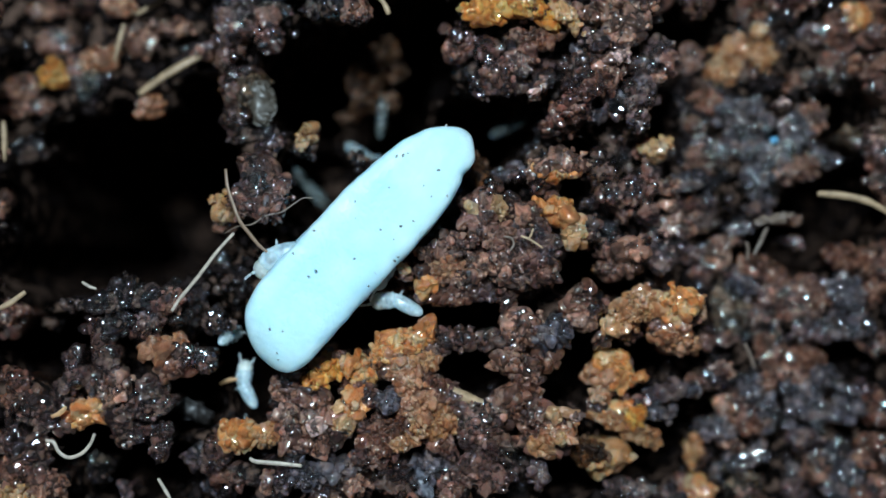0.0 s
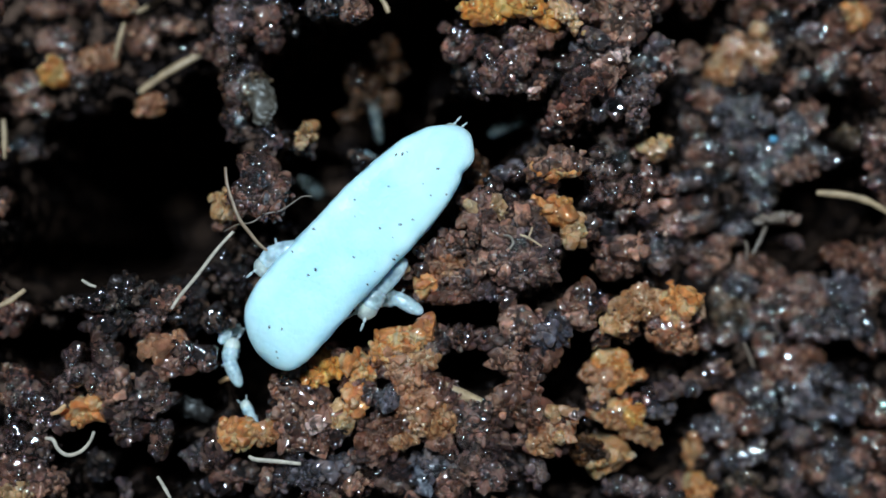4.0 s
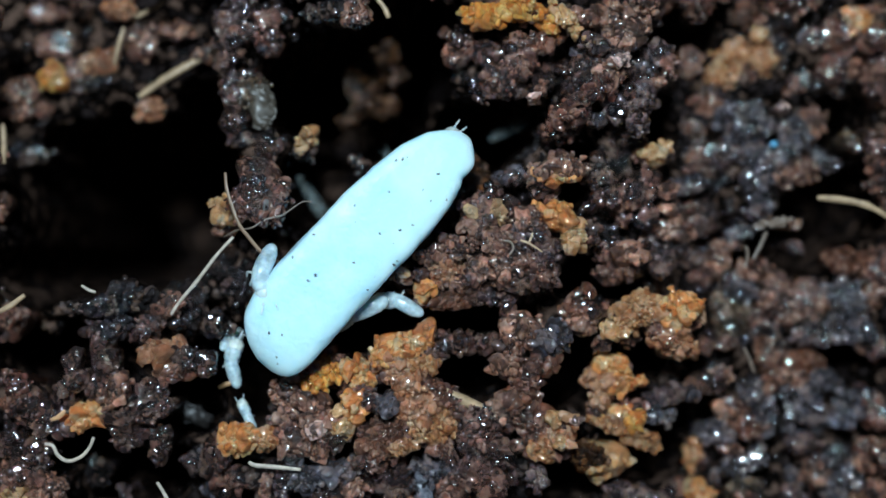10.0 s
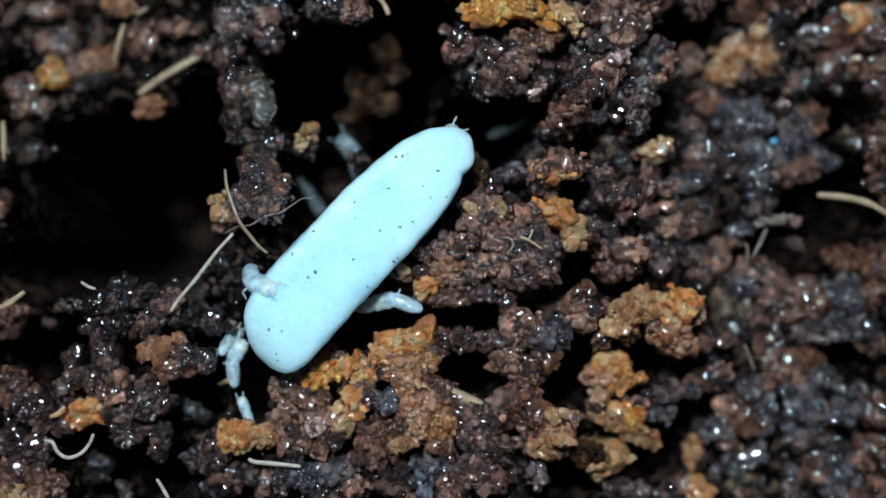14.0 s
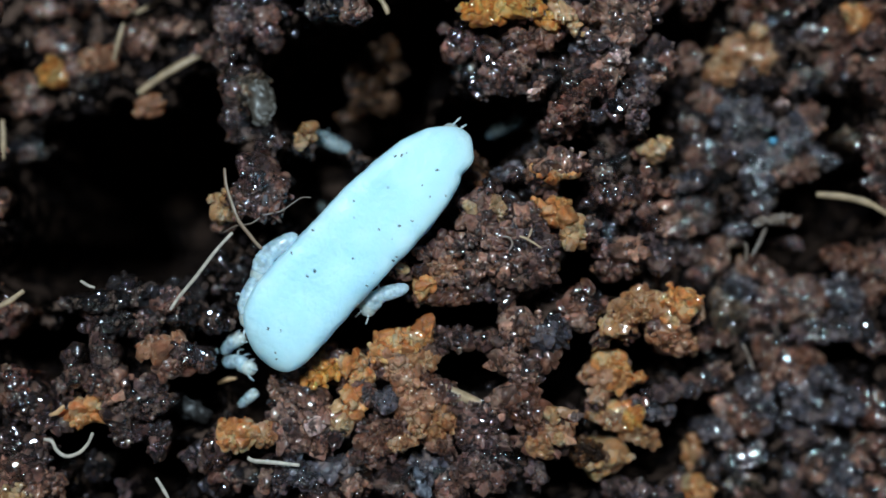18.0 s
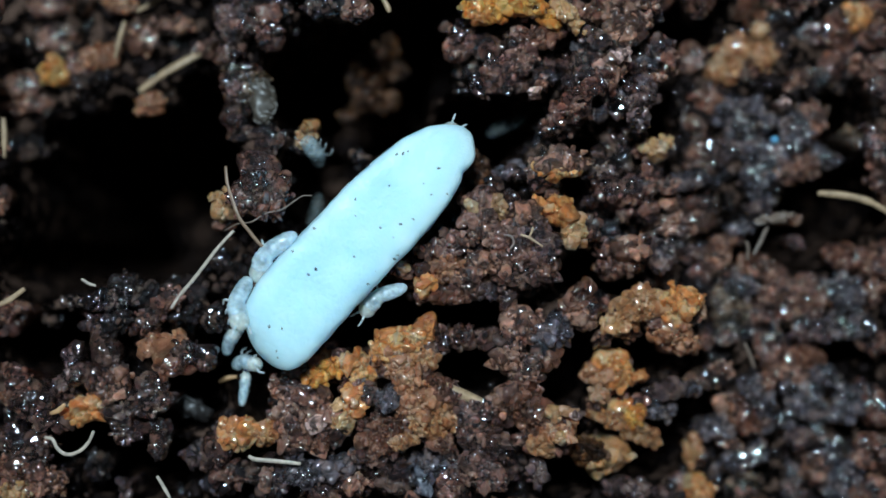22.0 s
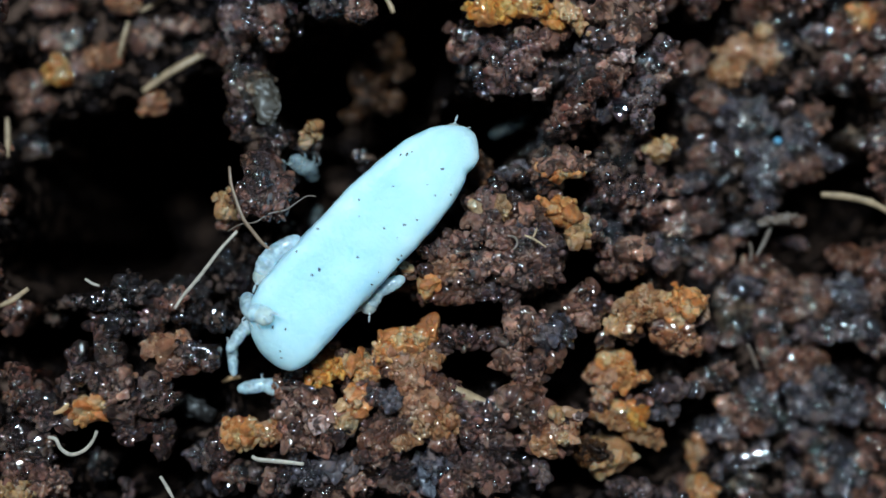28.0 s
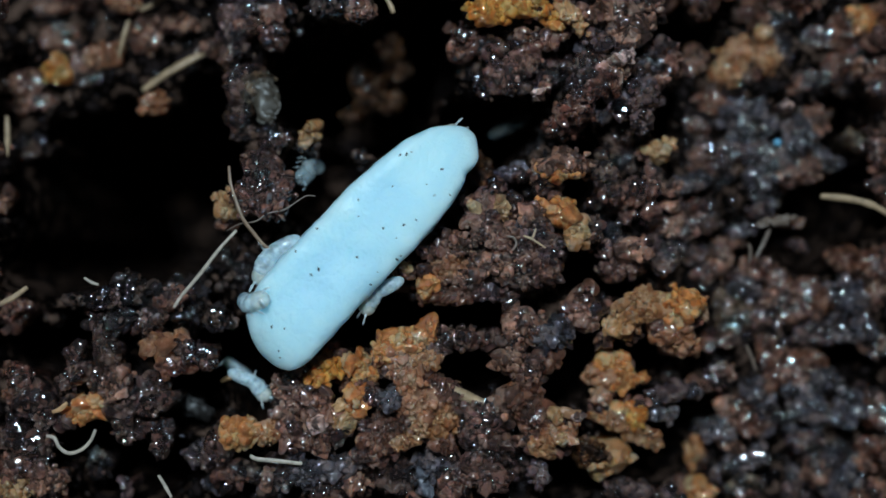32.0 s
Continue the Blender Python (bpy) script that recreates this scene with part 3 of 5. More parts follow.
soil("russet", 2.83, 3.11, 0.3, 0.544, 0.421, 30)
soil("russet", 2.77, 2.76, -0.5, 0.569, 0.297, 10)
soil("taupe", 4.39, 5.39, 0, 0.396, 0.272)
soil("grey", 3.83, 3.08, 0.1, 0.297, 0.272)
soil("grey", 4.28, 3.13, 0.1, 0.347, 0.47)
soil("dark", 4.11, 2.66, -0.9, 0.347, 0.297)
soil("grey", 4.59, 3.61, -0.5, 0.247, 0.446)
soil("grey", 4.89, 4.5, -0.5, 0.322, 0.272)
soil("umber", 5.12, 4.24, -0.6, 0.186, 0.371)
soil("taupe", 4.89, 3.86, -0.5, 0.186, 0.136)
soil("dark", 4.45, 4.11, -0.6, 0.322, 0.247)
soil("taupe", 2.59, 1.88, 0.4, 0.619, 0.347, 5)
soil("taupe", 2.14, 1.74, 0.2, 0.322, 0.297)
soil("dark", 3.51, 1.63, 0, 0.371, 0.309)
soil("dark", 4.12, 1.36, -0.5, 0.495, 0.297)
soil("grey", 1.55, 1.73, -0.5, 0.198, 0.149)
soil("brown", 7.61, 5.76, -2.55, 0.528, 0.428)
soil("dark", 8.32, 5.82, -2.55, 0.653, 0.276)
soil("sand", 7.44, 4.72, -2.45, 0.609, 0.457, -30)
soil("sand", 6.86, 4.37, -2.40, 0.569, 0.477)
soil("taupe", 8.07, 4.81, -2.65, 0.251, 0.201)
soil("taupe", 5.98, 4.57, -2.65, 0.327, 0.402)
soil("brown", 6.38, 3.65, -2.80, 0.609, 0.508)
soil("taupe", 6.15, 2.94, -2.45, 0.302, 0.226)
soil("taupe", 8.48, 4.11, -2.75, 0.629, 0.327)
soil("slate", 7.40, 2.97, -2.25, 0.729, 0.453)
soil("slate", 7.02, 3.25, -2.35, 0.503, 0.327)
soil("slate", 8.35, 2.72, -2.25, 0.402, 0.553)
soil("taupe", 8.98, 3.16, -2.55, 0.327, 0.377)
soil("slate", 9.25, 2.19, -2.45, 0.402, 0.226, -20)
soil("slate", 7.68, 2.30, -2.25, 0.754, 0.377)
soil("grey", 6.74, 2.30, -2.35, 0.629, 0.377)
soil("taupe", 6.05, 2.13, -2.45, 0.477, 0.377)
soil("taupe", 8.70, 2.04, -2.55, 0.503, 0.327)
soil("brown", 9.47, 5.31, -2.45, 0.503, 0.503)
soil("amber", 9.90, 5.42, -2.35, 0.453, 0.428)
soil("russet", 9.50, 4.50, -2.55, 0.653, 0.377, 40)
soil("grey", 9.09, 5.21, -2.55, 0.302, 0.377)
soil("slate", 10.48, 4.93, -2.45, 0.377, 0.528)
soil("brown", 10.41, 5.70, -2.55, 0.377, 0.302)
soil("taupe", 9.93, 4.38, -2.45, 0.164, 0.251)
soil("taupe", 10.54, 3.70, -2.65, 0.327, 0.377)
soil("olive", 10.01, 2.64, -2.55, 0.226, 0.477, 35)
soil("bark", 0.81, 1.77, -0.9, 0.247, 0.52, 20)
soil("umber", 0.89, 1.14, 0.2, 0.322, 0.272)
soil("taupe", 0.74, 0.64, 0.4, 0.421, 0.297)
soil("taupe", 1.09, 0.26, 0.5, 0.495, 0.371)
soil("taupe", 1.76, 0.7, 0.4, 0.421, 0.371)
soil("grey", 1.96, 0.24, 0.5, 0.396, 0.297)
soil("grey", 2.22, -0.01, 0.4, 0.446, 0.247, 20)
soil("umber", 1.56, -0.14, 0.5, 0.619, 0.47)
soil("umber", 2.22, -0.39, 0.4, 0.421, 0.347)
soil("taupe", 1.04, -0.36, 0.5, 0.569, 0.371)
soil("dark", 1.83, -0.69, 0.3, 0.446, 0.223)
soil("taupe", 0.2, 0.01, 0.4, 0.495, 0.371, 20)
soil("clay", 0.1, -0.39, 0.4, 0.396, 0.371)
soil("taupe", 0.47, -0.74, 0.4, 0.569, 0.347)
soil("amber", -0.45, -0.83, 0.3, 0.247, 0.247)
soil("brown", 0.2, -1.07, 0.2, 0.52, 0.247)
soil("taupe", -0.24, -0.11, 0.2, 0.322, 0.247)
soil("amber", 2.51, 0.83, 0.3, 0.495, 0.347, -15)
soil("peat", 3.22, 0.58, 0.1, 0.161, 0.149)
soil("umber", 3.62, 1.22, -0.1, 0.322, 0.223)
soil("brown", 4.12, 1.14, -0.5, 0.347, 0.272)
soil("umber", 4.68, 1.5, -0.7, 0.149, 0.495)
soil("umber", 4.61, 0.84, -0.8, 0.173, 0.173)
soil("taupe", 5.08, 1.44, -0.8, 0.198, 0.186)
soil("taupe", 5.12, 1.03, -0.9, 0.173, 0.149)
soil("umber", 3.64, 0.08, -0.5, 0.322, 0.247)
soil("taupe", 4.21, 0.01, -0.1, 0.371, 0.347)
soil("taupe", 3.75, -0.5, -0.6, 0.309, 0.309)
soil("umber", 4.2, -0.37, -0.6, 0.272, 0.247)
soil("brown", 2.98, -1.15, 0, 0.247, 0.446, -45)
soil("umber", 1.48, -1.25, 0.1, 0.173, 0.446, 40)
soil("grey", 0.95, -0.99, 0.2, 0.322, 0.198)
soil("taupe", 1.73, -1.74, 0.3, 0.52, 0.446)
soil("slate", 2.39, -1.86, 0.3, 0.52, 0.421)
soil("taupe", 3.1, -1.57, 0.1, 0.322, 0.322)
soil("sand", 3.99, -1.53, 0, 0.446, 0.421, 20)
soil("sand", 4.61, -1.25, 0.1, 0.569, 0.421, 10)
soil("amber", 5.25, -1.22, 0, 0.594, 0.446)
soil("clay", 5.14, -1.89, -0.1, 0.643, 0.371)
soil("tan", 3.79, -1.78, 0, 0.247, 0.322, 30)
soil("slate", 5.87, 1.60, -2.00, 0.528, 0.251, 10)
soil("russet", 6.13, 1.12, -2.70, 0.629, 0.226)
soil("taupe", 5.33, 0.51, -1.2, 0.495, 0.371)
soil("taupe", 6.12, 0.60, -1.90, 0.377, 0.314)
soil("grey", 5.03, -0.2, -1, 0.371, 0.421)
soil("grey", 5.80, -0.12, -2.00, 0.377, 0.251)
soil("taupe", 6.47, -0.28, -2.00, 0.377, 0.352)
soil("umber", 6.08, -0.61, -2.10, 0.377, 0.227)
soil("taupe", 6.76, 0.15, -2.10, 0.352, 0.201)
soil("slate", 7.08, 0.49, -2.00, 0.377, 0.201, 10)
soil("grey", 7.57, 0.93, -2.10, 0.251, 0.251)
soil("slate", 7.54, 1.75, -2.25, 0.453, 0.377)
soil("taupe", 8.14, 1.89, -2.35, 0.528, 0.352)
soil("taupe", 7.39, -0.42, -2.20, 0.528, 0.302, 20)
soil("taupe", 8.32, 0.66, -2.10, 0.151, 0.151)
soil("grey", 8.39, 0.12, -2.20, 0.227, 0.176, -20)
soil("taupe", 7.98, -0.67, -2.30, 0.503, 0.302, -20)
soil("slate", 7.10, -0.95, -2.00, 0.453, 0.327)
soil("taupe", 7.93, -1.10, -2.10, 0.528, 0.352)
soil("taupe", 8.63, -0.96, -2.30, 0.327, 0.302)
soil("olive", 6.79, -1.39, -1.90, 0.453, 0.453)
soil("olive", 6.74, -1.90, -2.00, 0.377, 0.302)
soil("umber", 7.53, -1.61, -2.20, 0.503, 0.352)
soil("brown", 8.26, -1.50, -2.30, 0.503, 0.352)
soil("brown", 9.04, -1.21, -2.30, 0.327, 0.327)
soil("slate", 9.60, -1.10, -2.10, 0.428, 0.477)
soil("brown", 9.69, -0.25, -2.20, 0.503, 0.352)
soil("brown", 10.26, -0.40, -2.20, 0.428, 0.578)
soil("brown", 10.33, -1.01, -2.40, 0.377, 0.302)
soil("slate", 9.40, -1.87, -2.00, 0.528, 0.276, -15)
soil("slate", 9.93, -1.82, -2.00, 0.251, 0.251)
soil("grey", 8.78, -2.04, -2.20, 0.629, 0.302, 10)
soil("umber", -9.99, -1.57, -0.9, 0.421, 0.47)
soil("peat", -8.17, -1.2, 0.1, 0.247, 0.173)
soil("peat", -7.5, -1.24, 0.2, 0.495, 0.247)
soil("peat", -7.2, -0.87, 0.1, 0.297, 0.247)
soil("peat", -6.7, -1.12, 0.2, 0.52, 0.347)
soil("umber", -6.15, -1.24, 0.3, 0.371, 0.322)
soil("peat", -7.24, -1.64, 0.3, 0.495, 0.297)
soil("dark", -7.55, -2.01, 0.3, 0.322, 0.347)
soil("dark", -7.43, -2.39, 0.3, 0.371, 0.47)
soil("umber", -6.59, -1.65, 0.1, 0.371, 0.247)
soil("dark", -8.23, -2.53, 0.1, 0.247, 0.272)
soil("dark", -8.26, -3.02, 0.2, 0.47, 0.223, 40)
soil("taupe", -7.3, -3.12, 0.2, 0.371, 0.495)
soil("dark", -7.73, -3.01, 0.1, 0.396, 0.297)
soil("clay", -6.15, -2.23, 0.4, 0.544, 0.347, 5)
soil("dark", -5.51, -2.35, 0.4, 0.495, 0.297, -5)
soil("brown", -5.9, -2.68, 0.3, 0.52, 0.223)
soil("dark", -6.45, -3.12, 0.2, 0.396, 0.297)
soil("dark", -5.24, -2.61, 0.3, 0.198, 0.173)
soil("peat", -5.83, -1.53, 0, 0.421, 0.247)
soil("peat", -5.6, -1.38, -0.7, 0.272, 0.371)
soil("peat", -5.12, -1.66, -0.1, 0.371, 0.247)
soil("russet", -9.43, -2.99, 0.3, 0.47, 0.347, -45)
soil("dark", -9.03, -3.43, 0.3, 0.569, 0.347, -40)
soil("brown", -9.46, -3.4, 0.2, 0.322, 0.223, -30)
soil("dark", -8.8, -3.81, 0.2, 0.371, 0.297)
soil("amber", -7.95, -3.62, 0.2, 0.446, 0.347)
soil("dark", -8.38, -3.79, 0.1, 0.371, 0.247)
soil("dark", -7.2, -3.75, 0.2, 0.247, 0.309)
soil("dark", -6.95, -4.09, 0.1, 0.446, 0.247, 10)
soil("dark", -6.57, -3.52, 0.2, 0.495, 0.297)
soil("dark", -6.34, -4.29, 0.1, 0.247, 0.495)
soil("dark", -6.07, -3.4, 0.2, 0.198, 0.173)
soil("dark", -9.58, -4.25, 0.2, 0.446, 0.322)
soil("dark", -9.03, -4.49, 0.3, 0.495, 0.371)
soil("umber", -9.4, -5.01, 0.3, 0.569, 0.371)
soil("taupe", -8.55, -5.25, 0.2, 0.173, 0.322)
soil("tan", -9.39, -5.37, 0.4, 0.52, 0.223)
soil("taupe", -8.85, -5.26, 0.3, 0.322, 0.297)
soil("peat", -7.98, -5.08, -0.9, 0.371, 0.297)
soil("grey", -7.24, -5.56, -0.8, 0.124, 0.247)
soil("grey", -5.7, -4.81, -0.5, 0.272, 0.149, -20)
soil("dark", -5.02, -4.54, 0.1, 0.371, 0.421)
soil("amber", -4.55, -4.11, 0.3, 0.47, 0.371)
soil("slate", -5.16, -5.45, -0.5, 0.322, 0.223)
soil("peat", -4.34, -5.06, 0, 0.495, 0.247)
soil("umber", -4.72, -5.06, 0, 0.371, 0.297)
soil("orange", -2.68, -2.58, -0.5, 0.322, 0.223)
soil("orange", -2.8, -2.84, 0.3, 0.371, 0.272, 10)
soil("orange", -2.4, -2.74, 0.3, 0.297, 0.223)
soil("amber", -1.9, -2.51, 0.3, 0.322, 0.247)
soil("amber", -1.74, -2.77, 0.2, 0.446, 0.223)
soil("amber", -1.99, -3.27, 0.2, 0.297, 0.347)
soil("amber", -1.98, -3.64, 0.3, 0.223, 0.297, -20)
soil("tan", -2.23, -3.92, 0.4, 0.247, 0.322, -20)
soil("amber", -0.92, -2.07, 0.5, 0.569, 0.347, 5)
soil("amber", -0.47, -1.93, 0.4, 0.247, 0.309)
soil("clay", -0.77, -2.82, 0.5, 0.544, 0.495)
soil("clay", -0.52, -3.35, 0.4, 0.495, 0.544)
soil("brown", -1.17, -4, 0.4, 0.371, 0.297)
soil("taupe", -3.05, -3.36, 0.3, 0.495, 0.347)
soil("taupe", -3.43, -3.64, 0.3, 0.322, 0.309)
soil("taupe", -2.79, -3.75, 0.4, 0.495, 0.297)
soil("taupe", -3.3, -2.92, -0.1, 0.28, 0.26)
soil("umber", -3.28, -4.14, 0.3, 0.52, 0.347)
soil("sand", -3.94, -4.15, 0.2, 0.371, 0.272)
soil("taupe", -2.93, -4.36, 0.3, 0.495, 0.247)
soil("umber", -2.48, -4.22, 0.4, 0.371, 0.247)
soil("brown", -1.54, -4.25, 0.4, 0.446, 0.347)
soil("sand", -0.9, -4.31, 0.3, 0.371, 0.223)
soil("sand", -0.3, -3.85, 0.4, 0.544, 0.47)
soil("brown", -0.11, -4.4, 0.2, 0.322, 0.173)
soil("umber", 0.1, -3.25, 0.2, 0.297, 0.371)
soil("slate", -3.06, -5, 0.2, 0.544, 0.347)
soil("slate", -2.31, -4.9, 0.2, 0.495, 0.247, 10)
soil("grey", -3.57, -5.17, 0.1, 0.371, 0.297)
soil("taupe", -2.03, -5.28, 0.2, 0.446, 0.223, 10)
soil("taupe", -3.88, -5.13, 0.2, 0.149, 0.247)
soil("dark", -1.06, -5.17, 0.1, 0.421, 0.371)
soil("slate", -0.43, -5.19, 0, 0.322, 0.297)
soil("slate", -0.18, -4.92, 0.1, 0.396, 0.173)
soil("umber", -1.68, -4.65, 0.2, 0.495, 0.223)
soil("dark", -2.57, -5.42, 0.1, 0.619, 0.223)
soil("taupe", -3.6, -3.18, -0.1, 0.247, 0.322)
soil("dark", 0.45, -2.03, 0, 0.421, 0.297)
soil("dark", 0.98, -1.96, 0, 0.322, 0.173, 10)
soil("brown", 2.21, -2.53, 0.1, 0.371, 0.198, 20)
soil("taupe", 1.45, -2.48, 0.4, 0.421, 0.347)
soil("umber", 1.84, -2.75, 0.4, 0.446, 0.297, 30)
soil("brown", 1.7, -3.14, 0.3, 0.544, 0.297, 20)
soil("taupe", 1.35, -3.48, 0.4, 0.421, 0.347)
soil("umber", 0.82, -4, 0.4, 0.544, 0.47)
soil("umber", 0.58, -3.64, 0.3, 0.309, 0.247)
soil("dark", 1.07, -4.39, 0.3, 0.396, 0.247)
soil("brown", 1.95, -3.76, 0.3, 0.495, 0.421)
soil("clay", 2.7, -4.01, 0.3, 0.396, 0.347)
soil("sand", 2.21, -4.4, 0.2, 0.371, 0.272)
soil("bark", 3.24, -4.57, -0.1, 0.421, 0.272)
soil("grey", 2.1, -5.06, 0, 0.247, 0.322)
soil("umber", 0.7, -4.89, 0.3, 0.495, 0.421)
soil("umber", 1.1, -5.19, 0.3, 0.421, 0.297)
soil("umber", 0.2, -5.26, 0.3, 0.371, 0.347)
soil("amber", 3.84, -2.56, -0.6, 0.421, 0.347)
soil("amber", 4.08, -2.89, -0.5, 0.446, 0.247)
soil("clay", 3.54, -2.84, -0.5, 0.309, 0.309)
soil("clay", 3.57, -3.35, -0.5, 0.322, 0.223)
soil("amber", 4.09, -3.74, -0.8, 0.544, 0.297)
soil("tan", 3.67, -4.67, -0.5, 0.62, 0.46, -15)
soil("grey", 3.96, -5.45, -0.8, 0.371, 0.247)
soil("grey", 4.48, -5.58, -0.8, 0.396, 0.247)
soil("slate", 4.89, -3.78, -0.9, 0.371, 0.223)
soil("grey", 5.23, -5.72, -1, 0.371, 0.198)
soil("clay", 5.51, -2.20, -1.45, 0.629, 0.302)
soil("grey", 5.13, -3.3, -0.8, 0.544, 0.173, 5)
soil("taupe", 5.85, -3.22, -1.55, 0.503, 0.189, 15)
soil("taupe", 6.57, -2.92, -1.65, 0.276, 0.251)
soil("taupe", 6.56, -2.20, -1.80, 0.176, 0.126)
soil("taupe", 6.73, -3.74, -1.90, 0.327, 0.276)
soil("slate", 7.25, -3.34, -1.90, 0.251, 0.327)
soil("brown", 7.21, -4.19, -2.00, 0.578, 0.227, -15)
soil("slate", 7.59, -3.69, -1.90, 0.251, 0.113, 20)
soil("grey", 7.53, -4.07, -1.90, 0.126, 0.126)
soil("slate", 6.39, -4.31, -1.90, 0.377, 0.314)
soil("taupe", 6.73, -4.68, -1.90, 0.276, 0.138, -5)
soil("slate", 6.92, -5.08, -1.90, 0.528, 0.276, 10)
soil("slate", 7.48, -4.94, -2.00, 0.251, 0.176)
soil("sand", 5.93, -4.86, -2.00, 0.251, 0.377)
soil("amber", 6.05, -5.70, -1.90, 0.353, 0.327)
soil("olive", 7.08, -5.65, -1.90, 0.453, 0.314)
soil("brown", 7.74, -2.45, -2.20, 0.302, 0.453)
soil("brown", 7.82, -3.14, -2.30, 0.189, 0.276)
soil("taupe", 8.21, -2.97, -2.20, 0.402, 0.164, -15)
soil("brown", 8.63, -2.59, -2.20, 0.503, 0.276)
soil("slate", 8.45, -3.39, -2.10, 0.377, 0.302)
soil("slate", 8.75, -3.77, -2.10, 0.503, 0.377)
soil("slate", 9.10, -3.05, -2.20, 0.327, 0.276)
soil("slate", 9.66, -3.39, -2.10, 0.377, 0.151, -15)
soil("slate", 9.66, -3.71, -2.10, 0.453, 0.251, -20)
soil("slate", 9.40, -4.01, -2.10, 0.302, 0.151)
soil("grey", 8.63, -4.59, -2.20, 0.402, 0.227)
soil("russet", 10.35, -3.82, -2.30, 0.377, 0.528)
soil("brown", 10.30, -4.62, -2.20, 0.453, 0.227)
soil("slate", 9.26, -4.88, -2.10, 0.251, 0.251)
soil("taupe", 8.88, -5.29, -2.20, 0.453, 0.314, 10)
soil("slate", 9.53, -5.41, -2.10, 0.453, 0.314)
soil("taupe", 9.96, -5.08, -2.20, 0.377, 0.227, -20)
soil("taupe", 10.37, -5.54, -2.20, 0.276, 0.176, -30)
soil("grey", 8.34, -5.75, -2.20, 0.377, 0.251)
soil("slate", 9.40, -5.87, -2.10, 0.314, 0.201)
soil("brown", 10.02, -5.85, -2.30, 0.428, 0.226)
soil("tan", 2.87, 0.44, 0.45, 0.421, 0.297, 60)
soil("tan", 4.89, 2.21, -0.9, 0.347, 0.297, 35)
soil("pale", 3.87, 4.22, 0.45, 0.223, 0.186)
soil("tan", 7.61, 5.23, -2.25, 0.201, 0.176, 30)
soil("pale", 8.00, 3.38, -1.65, 0.176, 0.113, -10)
soil("tan", 2.38, -3.66, 0.4, 0.198, 0.161, 10)
soil("tan", 2.5, -4.22, 0.45, 0.149, 0.124, 40)
soil("orange", 4.38, -3.79, -0.5, 0.247, 0.247, 30)
soil("clay", -1.04, -2.47, 0.5, 0.495, 0.371)
soil("amber", -1.29, -2.28, 0.5, 0.322, 0.297)
soil("sand", -0.55, -2.48, 0.4, 0.396, 0.322)
soil("umber", -1.68, -3.24, 0.3, 0.247, 0.322)
soil("brown", -0.17, -3.1, 0.4, 0.322, 0.371)
soil("dark", -0.3, -2.25, 0.1, 0.247, 0.322)
soil("sand", 3.94, -3.98, -0.6, 0.891, 0.186, -17)
soil("sand", 4.61, -4.33, -0.8, 0.52, 0.136, -12)
soil("tan", 2.71, 5.13, 0.2, 0.569, 0.161, -50)
soil("tan", 1.2, 0.91, 0.4, 0.421, 0.136, -62)
soil("slate", -1.17, -3.32, 0.5, 0.198, 0.173)
soil("amber", 2.58, 1.69, 0.3, 0.495, 0.186, 5)

soil("tan", -0.86, -0.46, 0.3, 0.1, 0.08)
soil("pale", 1.98, 3.4, 0.3, 0.11, 0.1)
soil("pale", -2.76, -3.92, 0.55, 0.09, 0.07)
soil("pale", 2.95, -3.66, 0.45, 0.17, 0.07, -15)
soil("tan", 0.62, 0.88, 0.5, 0.09, 0.08)

# small crumbs wedged between the larger ones, toned darker as shade in the gaps
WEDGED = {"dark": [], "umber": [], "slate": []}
SHADE_TONE = {"amber": "umber", "orange": "umber", "tan": "umber", "sand": "umber", "clay": "umber", "brown": "umber", "russet": "dark", "umber": "dark",
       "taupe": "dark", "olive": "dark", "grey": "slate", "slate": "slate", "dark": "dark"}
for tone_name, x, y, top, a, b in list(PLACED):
    if tone_name not in SHADE_TONE:
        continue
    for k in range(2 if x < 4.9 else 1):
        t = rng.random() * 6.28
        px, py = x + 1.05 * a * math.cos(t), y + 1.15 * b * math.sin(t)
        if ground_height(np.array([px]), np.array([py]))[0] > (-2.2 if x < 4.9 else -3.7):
            WEDGED[SHADE_TONE[tone_name]].append((px, py, top - rng.uniform(0.15, 0.5), rng.uniform(0.16, 0.3), rng.uniform(0.14, 0.26)))
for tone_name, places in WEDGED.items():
    crumb_bed("wedged_crumbs", places, SOIL[tone_name], {"dark": "nearly black", "umber": "dark brown", "slate": "bluish black"}[tone_name] + " small wet crumbs wedged between larger ones, darkened as if shaded")

# ---- flakes of wood ----
flake(-2.34, -3.48, 0.3, 0.15, 0.1, 20, FIBRE["tan"], "tan sliver of rotted wood lying on soil")
flake(2.73, -3.59, 0.4, 0.238, 0.088, -10, FIBRE["sand"], "sandy brown splinter of rotted wood")
flake(5.83, -1.33, -0.7, 0.138, 0.25, 15, FIBRE["sand"], "sandy brown splinter of rotted wood")
flake(-0.42, -5.23, 0.2, 0.125, 0.35, 20, FIBRE["slate"], "thin grey blue flake")
flake(-5.79, -3.77, -1.3, 0.5, 0.225, -20, FIBRE["grey"], "smooth grey flake of bark")
flake(7.59, 0.66, -1.1, 0.45, 0.1, 10, FIBRE["taupe"], "grey brown splinter of wood")

flake(-4.12, 3.28, -0.7, 0.5, 0.3, 105, FIBRE["leaf"], "thin grey scrap of rotted leaf on soil")

